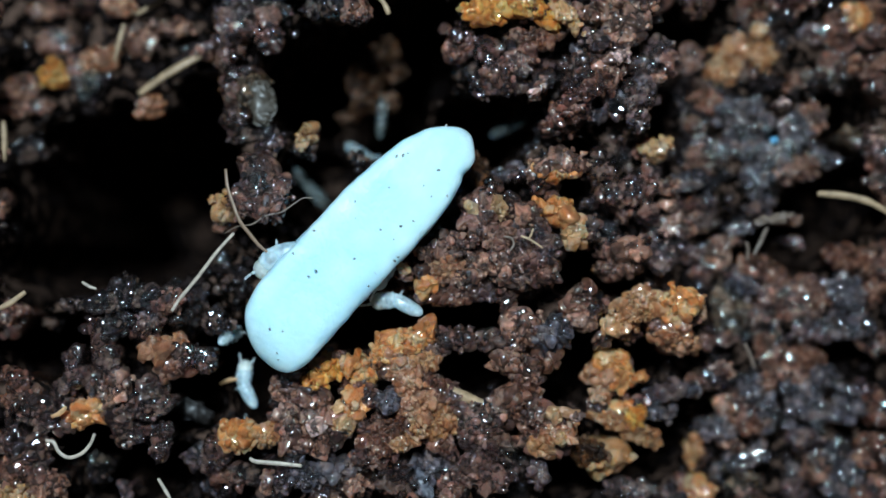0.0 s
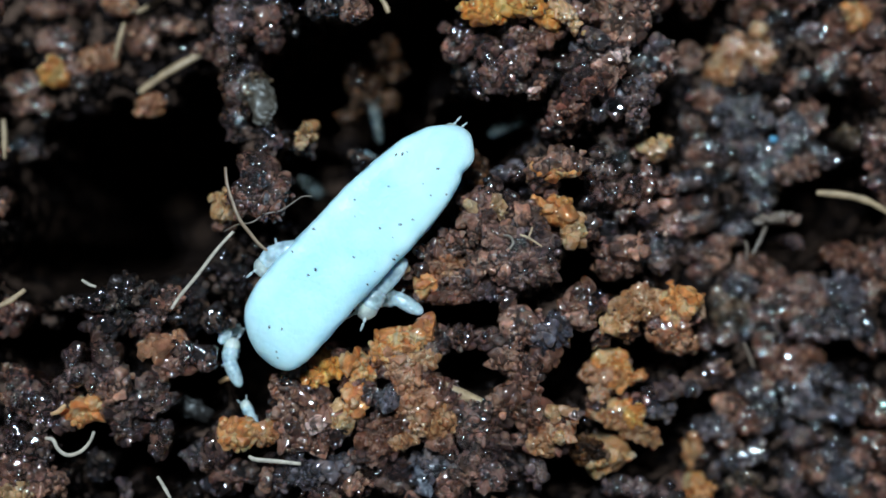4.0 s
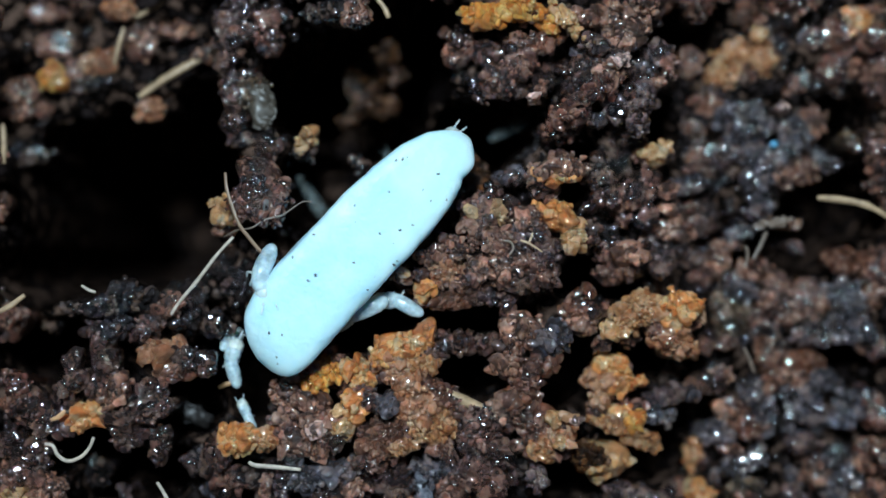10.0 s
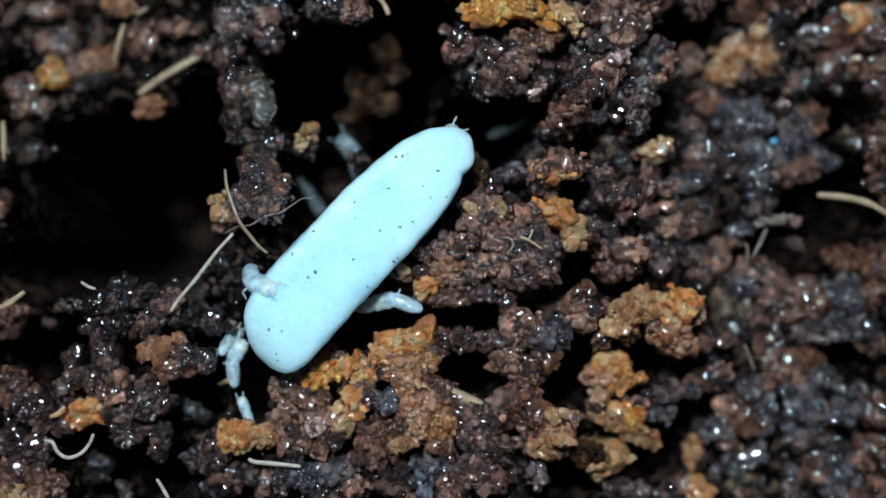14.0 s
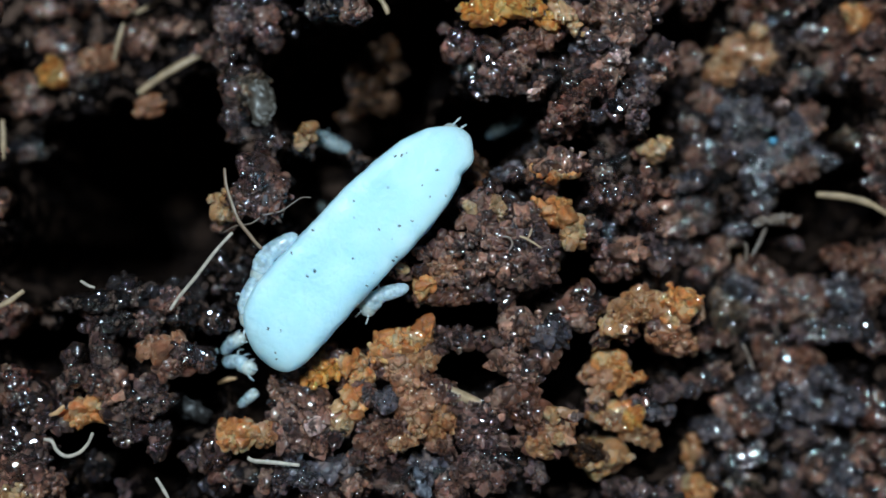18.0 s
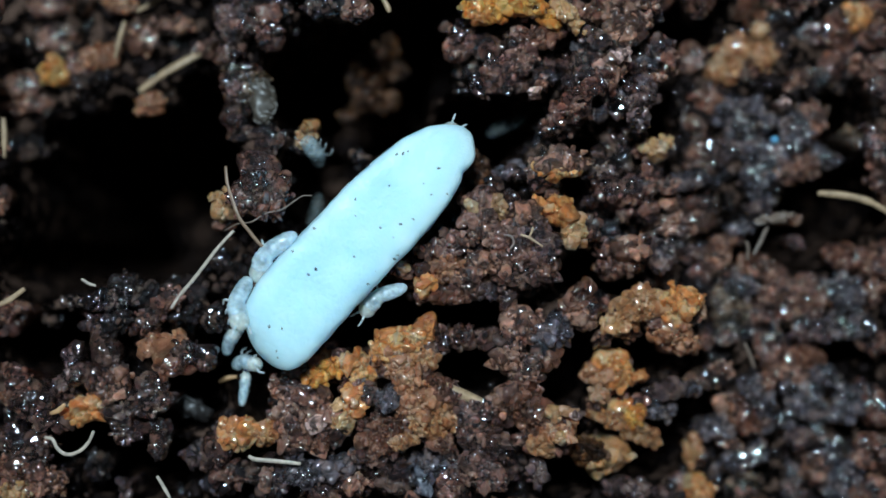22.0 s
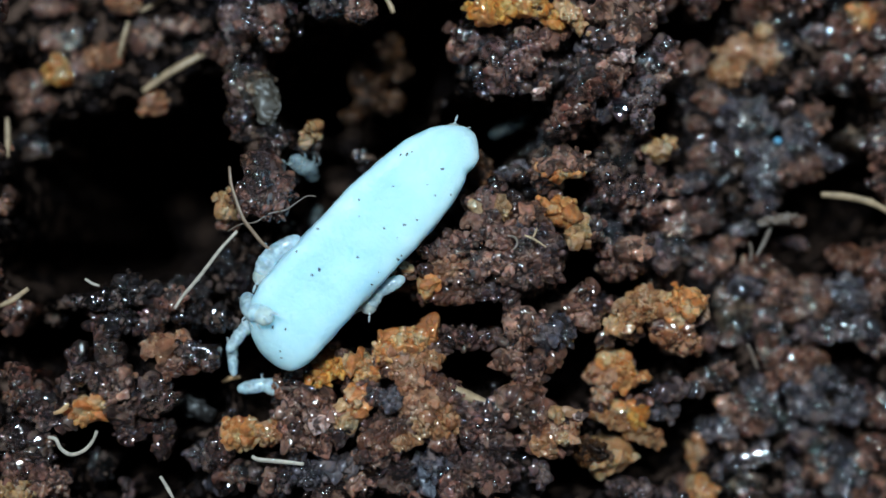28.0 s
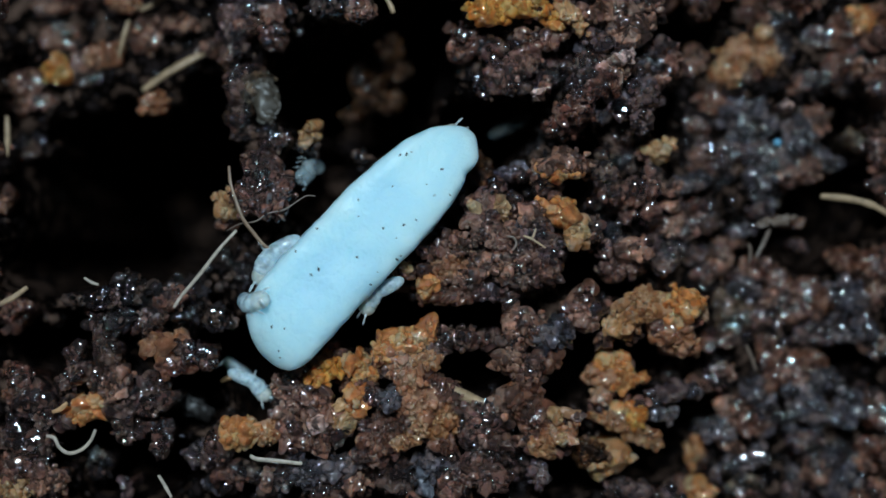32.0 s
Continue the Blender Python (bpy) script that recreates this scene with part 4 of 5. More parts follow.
# ---- straws and roots ----
strand("straw", 0.163, -2.10, FIBRE["straw"], "pale dry straw lying across soil crumbs", "straw", (-7.20, 3.65), (-6.60, 4.06), (-5.93, 4.45), (-5.29, 4.83))
strand("straw", 0.113, -2.10, FIBRE["straw"], "pale dry straw lying across soil crumbs", "straw", (-7.28, 5.55), (-6.98, 5.71), (-6.57, 5.95))
strand("straw", 0.1, -2.20, FIBRE["straw"], "pale dry straw lying across soil crumbs", "straw", (-7.80, 4.42), (-7.70, 4.84), (-7.56, 5.32))
strand("straw", 0.113, -1.80, FIBRE["straw"], "pale dry straw lying across soil crumbs", "straw", (-10.30, 2.99), (-10.28, 2.53), (-10.30, 2.06))
strand("straw", 0.113, -0.5, FIBRE["straw"], "pale dry straw lying across soil crumbs", "straw", (-1.52, 5.73), (-1.32, 5.48), (-1.22, 5.25))
strand("straw", 0.225, 0.1, FIBRE["straw"], "pale dry straw lying across soil crumbs", "straw", (-0.01, -3.05), (0.39, -3.25), (0.85, -3.43))
strand("straw", 0.15, -1.50, FIBRE["straw"], "pale dry straw lying across soil crumbs", "straw", (8.68, 1.26), (9.20, 1.22), (9.78, 1.09), (10.34, 0.80))
strand("straw", 0.113, 0, FIBRE["straw"], "pale dry straw lying across soil crumbs", "straw", (-9.86, -1.34), (-9.55, -1.18), (-9.24, -0.95))
strand("root_fibre", 0.075, 0.6, FIBRE["root"], "thin brown root fibre bridging the pit", "root", (-4.73, 1.73), (-4.69, 1.36), (-4.56, 0.97), (-4.41, 0.6), (-4.21, 0.33), (-3.99, 0.06), (-3.8, -0.09))
strand("root_fibre", 0.075, 0.5, FIBRE["pale"], "thin pale bent root fibre on soil", "root", (-4.55, 0.33), (-4.9, -0.06), (-5.34, -0.63), (-5.73, -1.09), (-5.91, -1.36))
strand("root_fibre", 0.033, 0.3, FIBRE["taupe"], "thin grey brown root fibre", "root", (-4.8, 0.33), (-4.5, 0.48), (-4.18, 0.53), (-3.89, 0.71), (-3.54, 0.8), (-3.24, 1), (-3.07, 1.1), (-2.87, 1.1))
strand("root_fibre", 0.081, 0.4, FIBRE["pale"], "thin pale bent root fibre on soil", "root", (-8.68, -4.18), (-8.51, -4.22), (-8.39, -4.43), (-8.17, -4.55), (-7.89, -4.46), (-7.7, -4.26), (-7.6, -4.03))
strand("root_fibre", 0.088, 0.4, FIBRE["pale"], "thin pale bent root fibre on soil", "root", (-4.24, -4.58), (-4.09, -4.65), (-3.63, -4.69), (-3.11, -4.75))
strand("root_fibre", 0.075, 0.3, FIBRE["pale"], "thin pale bent root fibre on soil", "root", (-6.26, -5.04), (-6.14, -5.23), (-5.97, -5.53))
strand("root_fibre", 0.088, 0.4, FIBRE["tan"], "short tan root fibre", "root", (-8.56, -3.66), (-8.39, -3.59), (-8.24, -3.45))
strand("root_fibre", 0.088, -1.50, FIBRE["taupe"], "thin grey brown root fibre", "root", (7.53, 0.54), (7.38, 0.17), (7.19, -0.18))
strand("root_fibre", 0.075, -1.50, FIBRE["taupe"], "thin grey brown root fibre", "root", (7.01, 0.14), (7.06, -0.05), (7.03, -0.31))
strand("root_fibre", 0.088, -1.60, FIBRE["taupe"], "thin grey brown root fibre", "root", (7.00, -2.23), (7.13, -2.51), (7.24, -2.81))
strand("root_fibre", 0.062, 0.3, FIBRE["pale"], "thin pale bent root fibre on soil", "root", (-7.91, -0.73), (-7.75, -0.83), (-7.6, -0.88))
strand("root_fibre", 0.088, -0.9, FIBRE["tan"], "short tan root fibre", "root", (-5.1, -3.08), (-4.92, -3), (-4.69, -2.97))

strand("root_fibre", 0.045, 0.66, FIBRE["straw"], "thin pale forked root hair on soil", "root", (1.66, 0.26), (1.86, 0.18), (2.14, 0.0))
strand("root_fibre", 0.04, 0.68, FIBRE["straw"], "thin pale root hair on soil", "root", (1.84, 0.19), (1.9, 0.32), (1.93, 0.42))
strand("root_fibre", 0.05, 0.6, FIBRE["taupe"], "thin grey brown curled root hair", "root", (1.3, 0.25), (1.46, 0.22), (1.52, 0.08), (1.44, -0.06))

# ---- drops of water ----
def drop(x, y, top, r):
    bv, bf = BALLS[5]
    v = bv * (r, r, r * 0.8) * (1 + 0.04 * lumps(bv + x, 0.8))[:, None]
    v[:, 2] -= v[:, 2].max()
    ob = new("water_drop", mesh_of("water_drop", v, bf, WATER))
    ob.location = (x * MM, y * MM, top * MM)
    return tagged(ob, "clear round drop of water on a soil crumb", "water drop")


drop(3.75, 3.12, 0.2, 0.163)
# added bead, painted blue to imitate a reflection off the wet soil
fleck = new("glint_bead", mesh_of("glint_bead", BALLS[3][0] * (0.1, 0.085, 0.07) * (1 + 0.2 * lumps(BALLS[3][0] + 4, 0.8))[:, None], BALLS[3][1], BLUE_GLINT))
tagged(fleck, "tiny blue glint on dark wet soil, painted as a glossy bead", "fleck")
fleck.location = (7.82 * MM, 2.54 * MM, -2.1 * MM)


# ---- the rice grain ----
def rice_half_width(s):
    """Half the grain's width in mm, s mm along it from its middle."""
    s = np.asarray(s, float)
    blunt = np.clip((-1.0 - s) / 2.17, 0, 1) ** 4.4
    slim = np.clip(s / 3.5, 0, 1) ** 2.6
    return 1.035 * np.sqrt(np.clip(1 - np.where(s < -1.0, blunt, slim), 0, 1))


def rice_middle(s):
    """How far the grain's middle line lies beside its axis."""
    return 0.105 - np.where(np.asarray(s) > 0, 0.07, 0.03) * s + 0.035 * np.clip(np.asarray(s) - 0.5, 0, 2) - 0.27 * np.clip((-2.0 - np.asarray(s)) / 1.05, 0, 1.2) ** 1.5


ROLL = radians(-3)


def rice_grain(x, y, z, turn):
    n, k = 110, 64
    verts, faces = [], []
    t = np.linspace(0, np.pi, n + 1)
    along = 0.165 - np.cos(t) * 3.335
    along[0], along[-1] = -3.169, 3.499
    ang = np.linspace(0, 2 * np.pi, k, endpoint=False)
    for s in along:
        w = max(0.004, float(rice_half_width(s)))
        ca, sa = np.cos(ang), np.sin(ang)
        yy = w * np.sign(ca) * np.abs(ca) ** 0.32
        zz = 0.70 * w * np.sign(sa) * np.abs(sa) ** 0.32
        verts.append(np.column_stack((np.full(k, s), yy, zz)))
    v = np.vstack(verts)
    nick = np.exp(-((v[:, 0] - 2.72) / 0.10) ** 2) * np.clip(-v[:, 1] / 0.5, 0, 1)
    v[:, 1] += 0.05 * nick
    shoulder = np.exp(-((v[:, 0] - 3.1) / 0.2) ** 2) * np.clip(-v[:, 1] / 0.5, 0, 1)
    v[:, 1] -= 0.09 * shoulder
    v[:, 0] -= 0.06 * np.clip((v[:, 0] - 2.9) / 0.5, 0, 1) * np.clip((v[:, 1] + 0.15) / 0.5, 0, 1)
    v += (0.055 * lumps(v * (0.6, 1, 1), 0.7) + 0.03 * lumps(v + 5, 0.33) + 0.01 * lumps(v + 2, 0.13))[:, None] * np.column_stack((np.zeros(len(v)), v[:, 1], v[:, 2]))
    crease = np.exp(-((v[:, 1] - 0.38) / 0.10) ** 2) * (v[:, 2] > 0)
    v[:, 2] -= 0.03 * crease
    for i in range(n):
        for j in range(k):
            a, b = i * k + j, i * k + (j + 1) % k
            faces += [(a, b + k, b), (a, a + k, b + k)]
    ca, sa = math.cos(ROLL), math.sin(ROLL)
    v = np.column_stack((v[:, 0], 0.955 * (v[:, 1] * ca + v[:, 2] * sa), v[:, 2] * ca - v[:, 1] * sa))
    v[:, 1] += rice_middle(v[:, 0])
    root = new("rice_grain")
    tagged(root, "swollen white cooked rice grain with tiny dark specks, lying on soil", "rice grain")
    root.location = (x * MM, y * MM, z * MM)
    root.rotation_euler.z = radians(turn)
    part("kernel", mesh_of("kernel", v, faces, RICE), root)
    return root


def rice_top(s, q):
    """Height of the grain's surface over its axis at s along, q across."""
    w = float(rice_half_width(s))
    q = q - float(rice_middle(s))
    z = 0.5 * w
    for i in range(6):
        y = (q / 0.955 - z * math.sin(ROLL)) / math.cos(ROLL)
        c = min(1.0, abs(y) / w) ** (1 / 0.32)
        z = 0.70 * w * max(0.0, 1 - c * c) ** 0.16
    return z * math.cos(ROLL) - y * math.sin(ROLL)


rice = rice_grain(*(-1.868, -0.012, 0.5, 48.5))


def speck(s, q, r, turn):
    bv, bf = BALLS[3]
    v = bv * (r, r * 0.55, r * 0.4) * (1 + 0.3 * lumps(bv + s * 7, 0.7))[:, None]
    ob = part("speck", mesh_of("speck", turned(v, turn), bf, SPECK), rice, "dark speck")
    ob.location = (s * MM, q * MM, rice_top(s, q) * MM)
    return ob


speck(2.42, -0.21, 0.038, 122)
speck(2.04, -0.86, 0.036, 174)
speck(0.99, -0.4, 0.036, 129)
speck(1.25, -0.53, 0.028, 104)
speck(0.65, -0.13, 0.031, 87)
speck(0.75, 0.67, 0.031, 50)
speck(-0.29, 0.91, 0.033, 137)
speck(-0.95, 0.93, 0.031, 58)
speck(0.35, -0.79, 0.038, 103)
speck(-0.18, -0.12, 0.031, 109)
speck(-1.1, 0.35, 0.036, 94)
speck(-0.91, 0.31, 0.043, 55)
speck(-0.11, -0.65, 0.031, 57)
speck(-0.42, -0.72, 0.033, 104)
speck(-0.8, -0.54, 0.026, 164)
speck(-0.75, -0.62, 0.031, 178)
speck(-2.49, 0.24, 0.04, 44)
speck(-2.34, 0.01, 0.028, 38)
speck(-1.92, -0.38, 0.024, 126)
speck(-2.78, -0.21, 0.033, 52)
speck(-2.87, -0.33, 0.033, 131)
speck(2.04, 0.65, 0.036, 0)
speck(2.15, 0.56, 0.04, 21)
speck(2.25, 0.52, 0.024, 149)
speck(1.27, -0.94, 0.036, 166)
speck(2.13, -0.71, 0.024, 56)
speck(1.96, -0.19, 0.021, 174)
speck(1.44, 0.32, 0.024, 117)
speck(1.89, -0.47, 0.024, 30)
speck(0.46, -0.79, 0.024, 136)
speck(0.68, -0.47, 0.021, 49)
speck(0.49, 0.43, 0.019, 66)


# ---- springtails ----
def capsule(length, r0, r1, rings=0, level=4, flat=0.85, blunt=3.2):
    """A rounded body along x from 0 to length, with a waist between segments."""
    bv, bf = BALLS[level]
    s = (bv[:, 0] + 1) / 2
    r = r0 + (r1 - r0) * s
    seg = 1 - (0.10 * np.abs(np.cos(s * math.pi * rings)) ** 8 if rings else 0)
    q = np.sqrt(bv[:, 1] ** 2 + bv[:, 2] ** 2) + 1e-9
    shape = np.clip(1 - np.abs(2 * s - 1) ** blunt, 0, 1) ** 0.5
    return np.column_stack((s * length, bv[:, 1] / q * r * shape * seg, bv[:, 2] / q * r * shape * seg * flat)), bf


def limb(p, q, r0, r1):
    """A thin jointed limb from p to q."""
    p, q = Vector(p), Vector(q)
    v, f = capsule((q - p).length, r0, r1, 2, 3, 1.0)
    m = (q - p).to_track_quat("X", "Z").to_matrix()
    return np.array([(m @ Vector(w)) + p for w in v]), f


def two_limbs(p, q, s, r):
    v1, f1 = limb(p, q, r, r * 0.85)
    v2, f2 = limb(q, s, r * 0.85, r * 0.5)
    return np.vstack((v1, v2)), np.vstack((f1, f2 + len(v1)))


def springtail(size=1.0, note="on the wet soil", bend=0, dimmed=None):
    """A white springtail, head towards +x, its middle at the origin; bend: degrees by which its fore part turns to its left."""
    # a skin passed in carries the shade on the animal in its dim colour
    body, face, thin = (dimmed, dimmed, dimmed) if dimmed else (BODY, HEAD, LIMB)
    root = new("springtail")
    hinge = np.array((0.12, 0, 0))

    def fore(v):
        return turned(v - hinge, bend) + hinge

    tagged(root, ("tiny shade-darkened translucent springtail " if dimmed else "tiny white translucent springtail ") + note, "springtail", "springtails round the rice grain")
    root.scale = (size, size, size)
    v, f = capsule(0.86, 0.15, 0.185, 6)
    v[:, 2] += 0.03 * np.sin(v[:, 0] / 0.8 * math.pi)
    part("abdomen", mesh_of("abdomen", v - (0.58, 0, 0), f, body), root)
    v, f = capsule(0.44, 0.195, 0.205, 3)
    part("thorax", mesh_of("thorax", fore(v + (0.06, 0, 0)), f, body), root)
    v, f = capsule(0.36, 0.215, 0.175, 0, blunt=2.1)
    v[:, 2] -= 0.25 * v[:, 0]
    part("head", mesh_of("head", fore(v + (0.33, 0, -0.01)), f, face), root, "yellowish white head")
    antennae, legs = [], []
    for side in (-1, 1):
        v, f = two_limbs((0.58, 0.06 * side, -0.04), (0.70, 0.11 * side, 0.02), (0.86, 0.15 * side, -0.05), 0.034)
        antennae.append(part("antenna", mesh_of("antenna", fore(v), f, thin), root))
        for k, x0 in enumerate((0.02, 0.16, 0.30)):
            x1 = x0 + (k - 1) * 0.09
            v, f = two_limbs((x0, 0.08 * side, -0.05), (x1, 0.17 * side, -0.10), (x1 + 0.03, 0.18 * side, -0.25), 0.026)
            legs.append(part("leg", mesh_of("leg", fore(v), f, thin), root))
    return root, antennae, legs


edge_walker, edge_walker_feelers, edge_walker_legs = springtail(1.18, "at the edge of the rice grain", 40)
second_walker, second_walker_feelers, second_walker_legs = springtail(1.12, "beside the blunt end of the rice grain", 35)
side_feeder, side_feeder_feelers, side_feeder_legs = springtail(1.3, "under the flank of the rice grain", 10)
resting_one, resting_one_feelers, resting_one_legs = springtail(0.98, "in the gap beside the rice grain", 34)
pit_lurker, pit_lurker_feelers, pit_lurker_legs = springtail(0.8, "in the pit beside the rice grain", -12)
pit_climber, pit_climber_feelers, pit_climber_legs = springtail(0.92, "in the pit beside the rice grain", -32)
pit_sitter, pit_sitter_feelers, pit_sitter_legs = springtail(0.62, "on the rim of a small pit", 0)
shade_walker, shade_walker_feelers, shade_walker_legs = springtail(0.95, "in the shade of the rice grain", 0, SHADED_SKIN)
pit_wanderer, pit_wanderer_feelers, pit_wanderer_legs = springtail(1.1, "over the dark pit wall", 30, HALF_SHADED_SKIN)
deep_walker, deep_walker_feelers, deep_walker_legs = springtail(0.8, "deep in the pit", 0, SHADED_SKIN)
still_one, still_one_feelers, still_one_legs = springtail(0.9, "deep in a dark gap", 0, SHADED_SKIN)
tip_feeder, tip_feeder_feelers, tip_feeder_legs = springtail(1.0, "at the tip of the rice grain", 0)

gap_peeper, gap_peeper_feelers, gap_peeper_legs = springtail(0.62, "peeping out of a gap in the soil", 10)


def step(legs, pace):
    """Legs that tread in turn, each about its hip."""
    for k, leg in enumerate(legs):
        hip = pose((0.02 + 0.14 * (k % 3)) * MM, 0, 0)
        walk(leg, [(i / 2, hip @ pose(0, 0, 0, 0, 0, 11 * math.sin(pace * i + 2.1 * k)) @ hip.inverted()) for i in range(0, 65, 2)])


def sway(*pairs):
    """Feelers that grope about, each pair in its own rhythm."""
    for k, pair in enumerate(pairs):
        for j, feeler in enumerate(pair):
            rows = []
            for i in range(0, 65, 2):
                a = 13 * math.sin(i * (0.83 + 0.11 * k) + j * 1.7 + k)
                b = 9 * math.sin(i * (0.57 + 0.07 * k) + j)
                base = pose(0.56 * MM, 0, 0)
                rows.append((i / 2, base @ pose(0, 0, 0, 0, b, a) @ base.inverted()))
            walk(feeler, rows)


def motions():
    walk(edge_walker, [
        (0, pose(-3.500 * MM, -0.086 * MM, 0.50 * MM, 0, 0, 190)),
        (6, pose(-3.477 * MM, -0.086 * MM, 0.50 * MM, 0, 0, 190)),
        (8, pose(-3.515 * MM, -0.101 * MM, 0.50 * MM, 0, 0, 192)),
        (9, pose(-3.787 * MM, -0.219 * MM, 0.60 * MM, 0, 0, 204)),
        (10, pose(-3.885 * MM, -0.384 * MM, 0.85 * MM, 0, -30, 250)),
        (11, pose(-4.093 * MM, -0.606 * MM, 0.75 * MM, 0, -60, 285)),
        (12.5, pose(-4.117 * MM, -0.674 * MM, 0.75 * MM, 0, -62, 300)),
        (14.5, pose(-4.084 * MM, -0.685 * MM, 0.75 * MM, 0, -60, 290)),
        (16, pose(-3.811 * MM, -0.280 * MM, 0.75 * MM, 0, -20, 240)),
        (17, pose(-3.718 * MM, -0.125 * MM, 0.60 * MM, 0, 0, 220)),
        (19, pose(-3.717 * MM, -0.088 * MM, 0.50 * MM, 0, 0, 213)),
        (25, pose(-3.796 * MM, -0.131 * MM, 0.50 * MM, 0, 0, 213)),
        (28, pose(-3.757 * MM, -0.168 * MM, 0.50 * MM, 0, 0, 213)),
        (32, pose(-3.751 * MM, -0.165 * MM, 0.50 * MM, 0, 0, 212))])
    walk(second_walker, [
        (0, pose(-3.351 * MM, -1.012 * MM, -0.35 * MM, 0, 0, 256)),
        (16, pose(-3.379 * MM, -1.020 * MM, -0.30 * MM, 0, 0, 256)),
        (17, pose(-3.655 * MM, -0.913 * MM, 0.00 * MM, 0, 0, 251)),
        (18, pose(-4.173 * MM, -1.009 * MM, 0.55 * MM, 0, -20, 244)),
        (19, pose(-4.318 * MM, -1.015 * MM, 0.85 * MM, 0, -42, 242)),
        (21, pose(-4.362 * MM, -1.090 * MM, 0.85 * MM, 0, -42, 246)),
        (24, pose(-4.496 * MM, -1.235 * MM, 0.85 * MM, 0, -42, 254)),
        (25, pose(-4.504 * MM, -1.280 * MM, 0.85 * MM, 0, -42, 260)),
        (26.5, pose(-4.424 * MM, -1.277 * MM, 0.87 * MM, 0, -42, 268)),
        (28, pose(-4.220 * MM, -1.340 * MM, 0.90 * MM, 0, -60, 300)),
        (29, pose(-4.240 * MM, -1.300 * MM, 0.90 * MM, 0, -68, 325)),
        (30.5, pose(-4.250 * MM, -1.270 * MM, 0.90 * MM, 0, -70, 335)),
        (32, pose(-4.240 * MM, -1.250 * MM, 0.90 * MM, 0, -70, 330))])
    walk(side_feeder, [
        (0, pose(-1.102 * MM, -0.178 * MM, 0.10 * MM, 0, 0, 226)),
        (1, pose(-1.149 * MM, -0.253 * MM, 0.15 * MM, 0, 0, 226)),
        (2, pose(-1.218 * MM, -0.461 * MM, 0.25 * MM, 0, 0, 226)),
        (3, pose(-1.267 * MM, -0.691 * MM, 0.40 * MM, 0, 0, 227)),
        (6, pose(-1.400 * MM, -0.886 * MM, 0.50 * MM, 0, 0, 228)),
        (7, pose(-1.472 * MM, -0.944 * MM, 0.50 * MM, 0, 0, 228)),
        (8, pose(-1.584 * MM, -1.113 * MM, 0.50 * MM, 0, 0, 228)),
        (9, pose(-1.706 * MM, -1.233 * MM, 0.50 * MM, 0, 0, 228)),
        (9.5, pose(-1.767 * MM, -1.277 * MM, 0.45 * MM, 0, 0, 224)),
        (10, pose(-1.900 * MM, -1.300 * MM, 0.30 * MM, 0, 0, 200)),
        (11, pose(-2.100 * MM, -1.130 * MM, 0.05 * MM, 0, 0, 166)),
        (12, pose(-2.140 * MM, -1.130 * MM, 0.00 * MM, 0, 0, 164)),
        (14, pose(-2.220 * MM, -1.090 * MM, -0.10 * MM, 0, 0, 162)),
        (16, pose(-2.400 * MM, -1.000 * MM, -0.25 * MM, 0, 0, 160)),
        (32, pose(-2.500 * MM, -0.950 * MM, -0.25 * MM, 0, 0, 160))])
    walk(resting_one, [
        (0, pose(-0.969 * MM, -1.195 * MM, -0.10 * MM, 0, 0, 152)),
        (6, pose(-0.928 * MM, -1.180 * MM, -0.10 * MM, 0, 0, 150)),
        (9, pose(-0.933 * MM, -1.114 * MM, -0.10 * MM, 0, 0, 150)),
        (14.5, pose(-0.993 * MM, -1.151 * MM, 0.00 * MM, 0, 0, 160)),
        (16.5, pose(-1.198 * MM, -1.033 * MM, 0.30 * MM, 0, 0, 183)),
        (17, pose(-1.255 * MM, -1.006 * MM, 0.35 * MM, 0, 0, 196)),
        (19, pose(-1.275 * MM, -1.004 * MM, 0.40 * MM, 0, 0, 196)),
        (22, pose(-1.327 * MM, -1.052 * MM, 0.40 * MM, 0, 0, 198)),
        (23, pose(-1.370 * MM, -1.029 * MM, 0.45 * MM, 0, 0, 206)),
        (24, pose(-1.439 * MM, -0.962 * MM, 0.50 * MM, 0, 0, 206)),
        (28, pose(-1.421 * MM, -0.919 * MM, 0.50 * MM, 0, 0, 206)),
        (32, pose(-1.424 * MM, -0.944 * MM, 0.50 * MM, 0, 0, 206))])
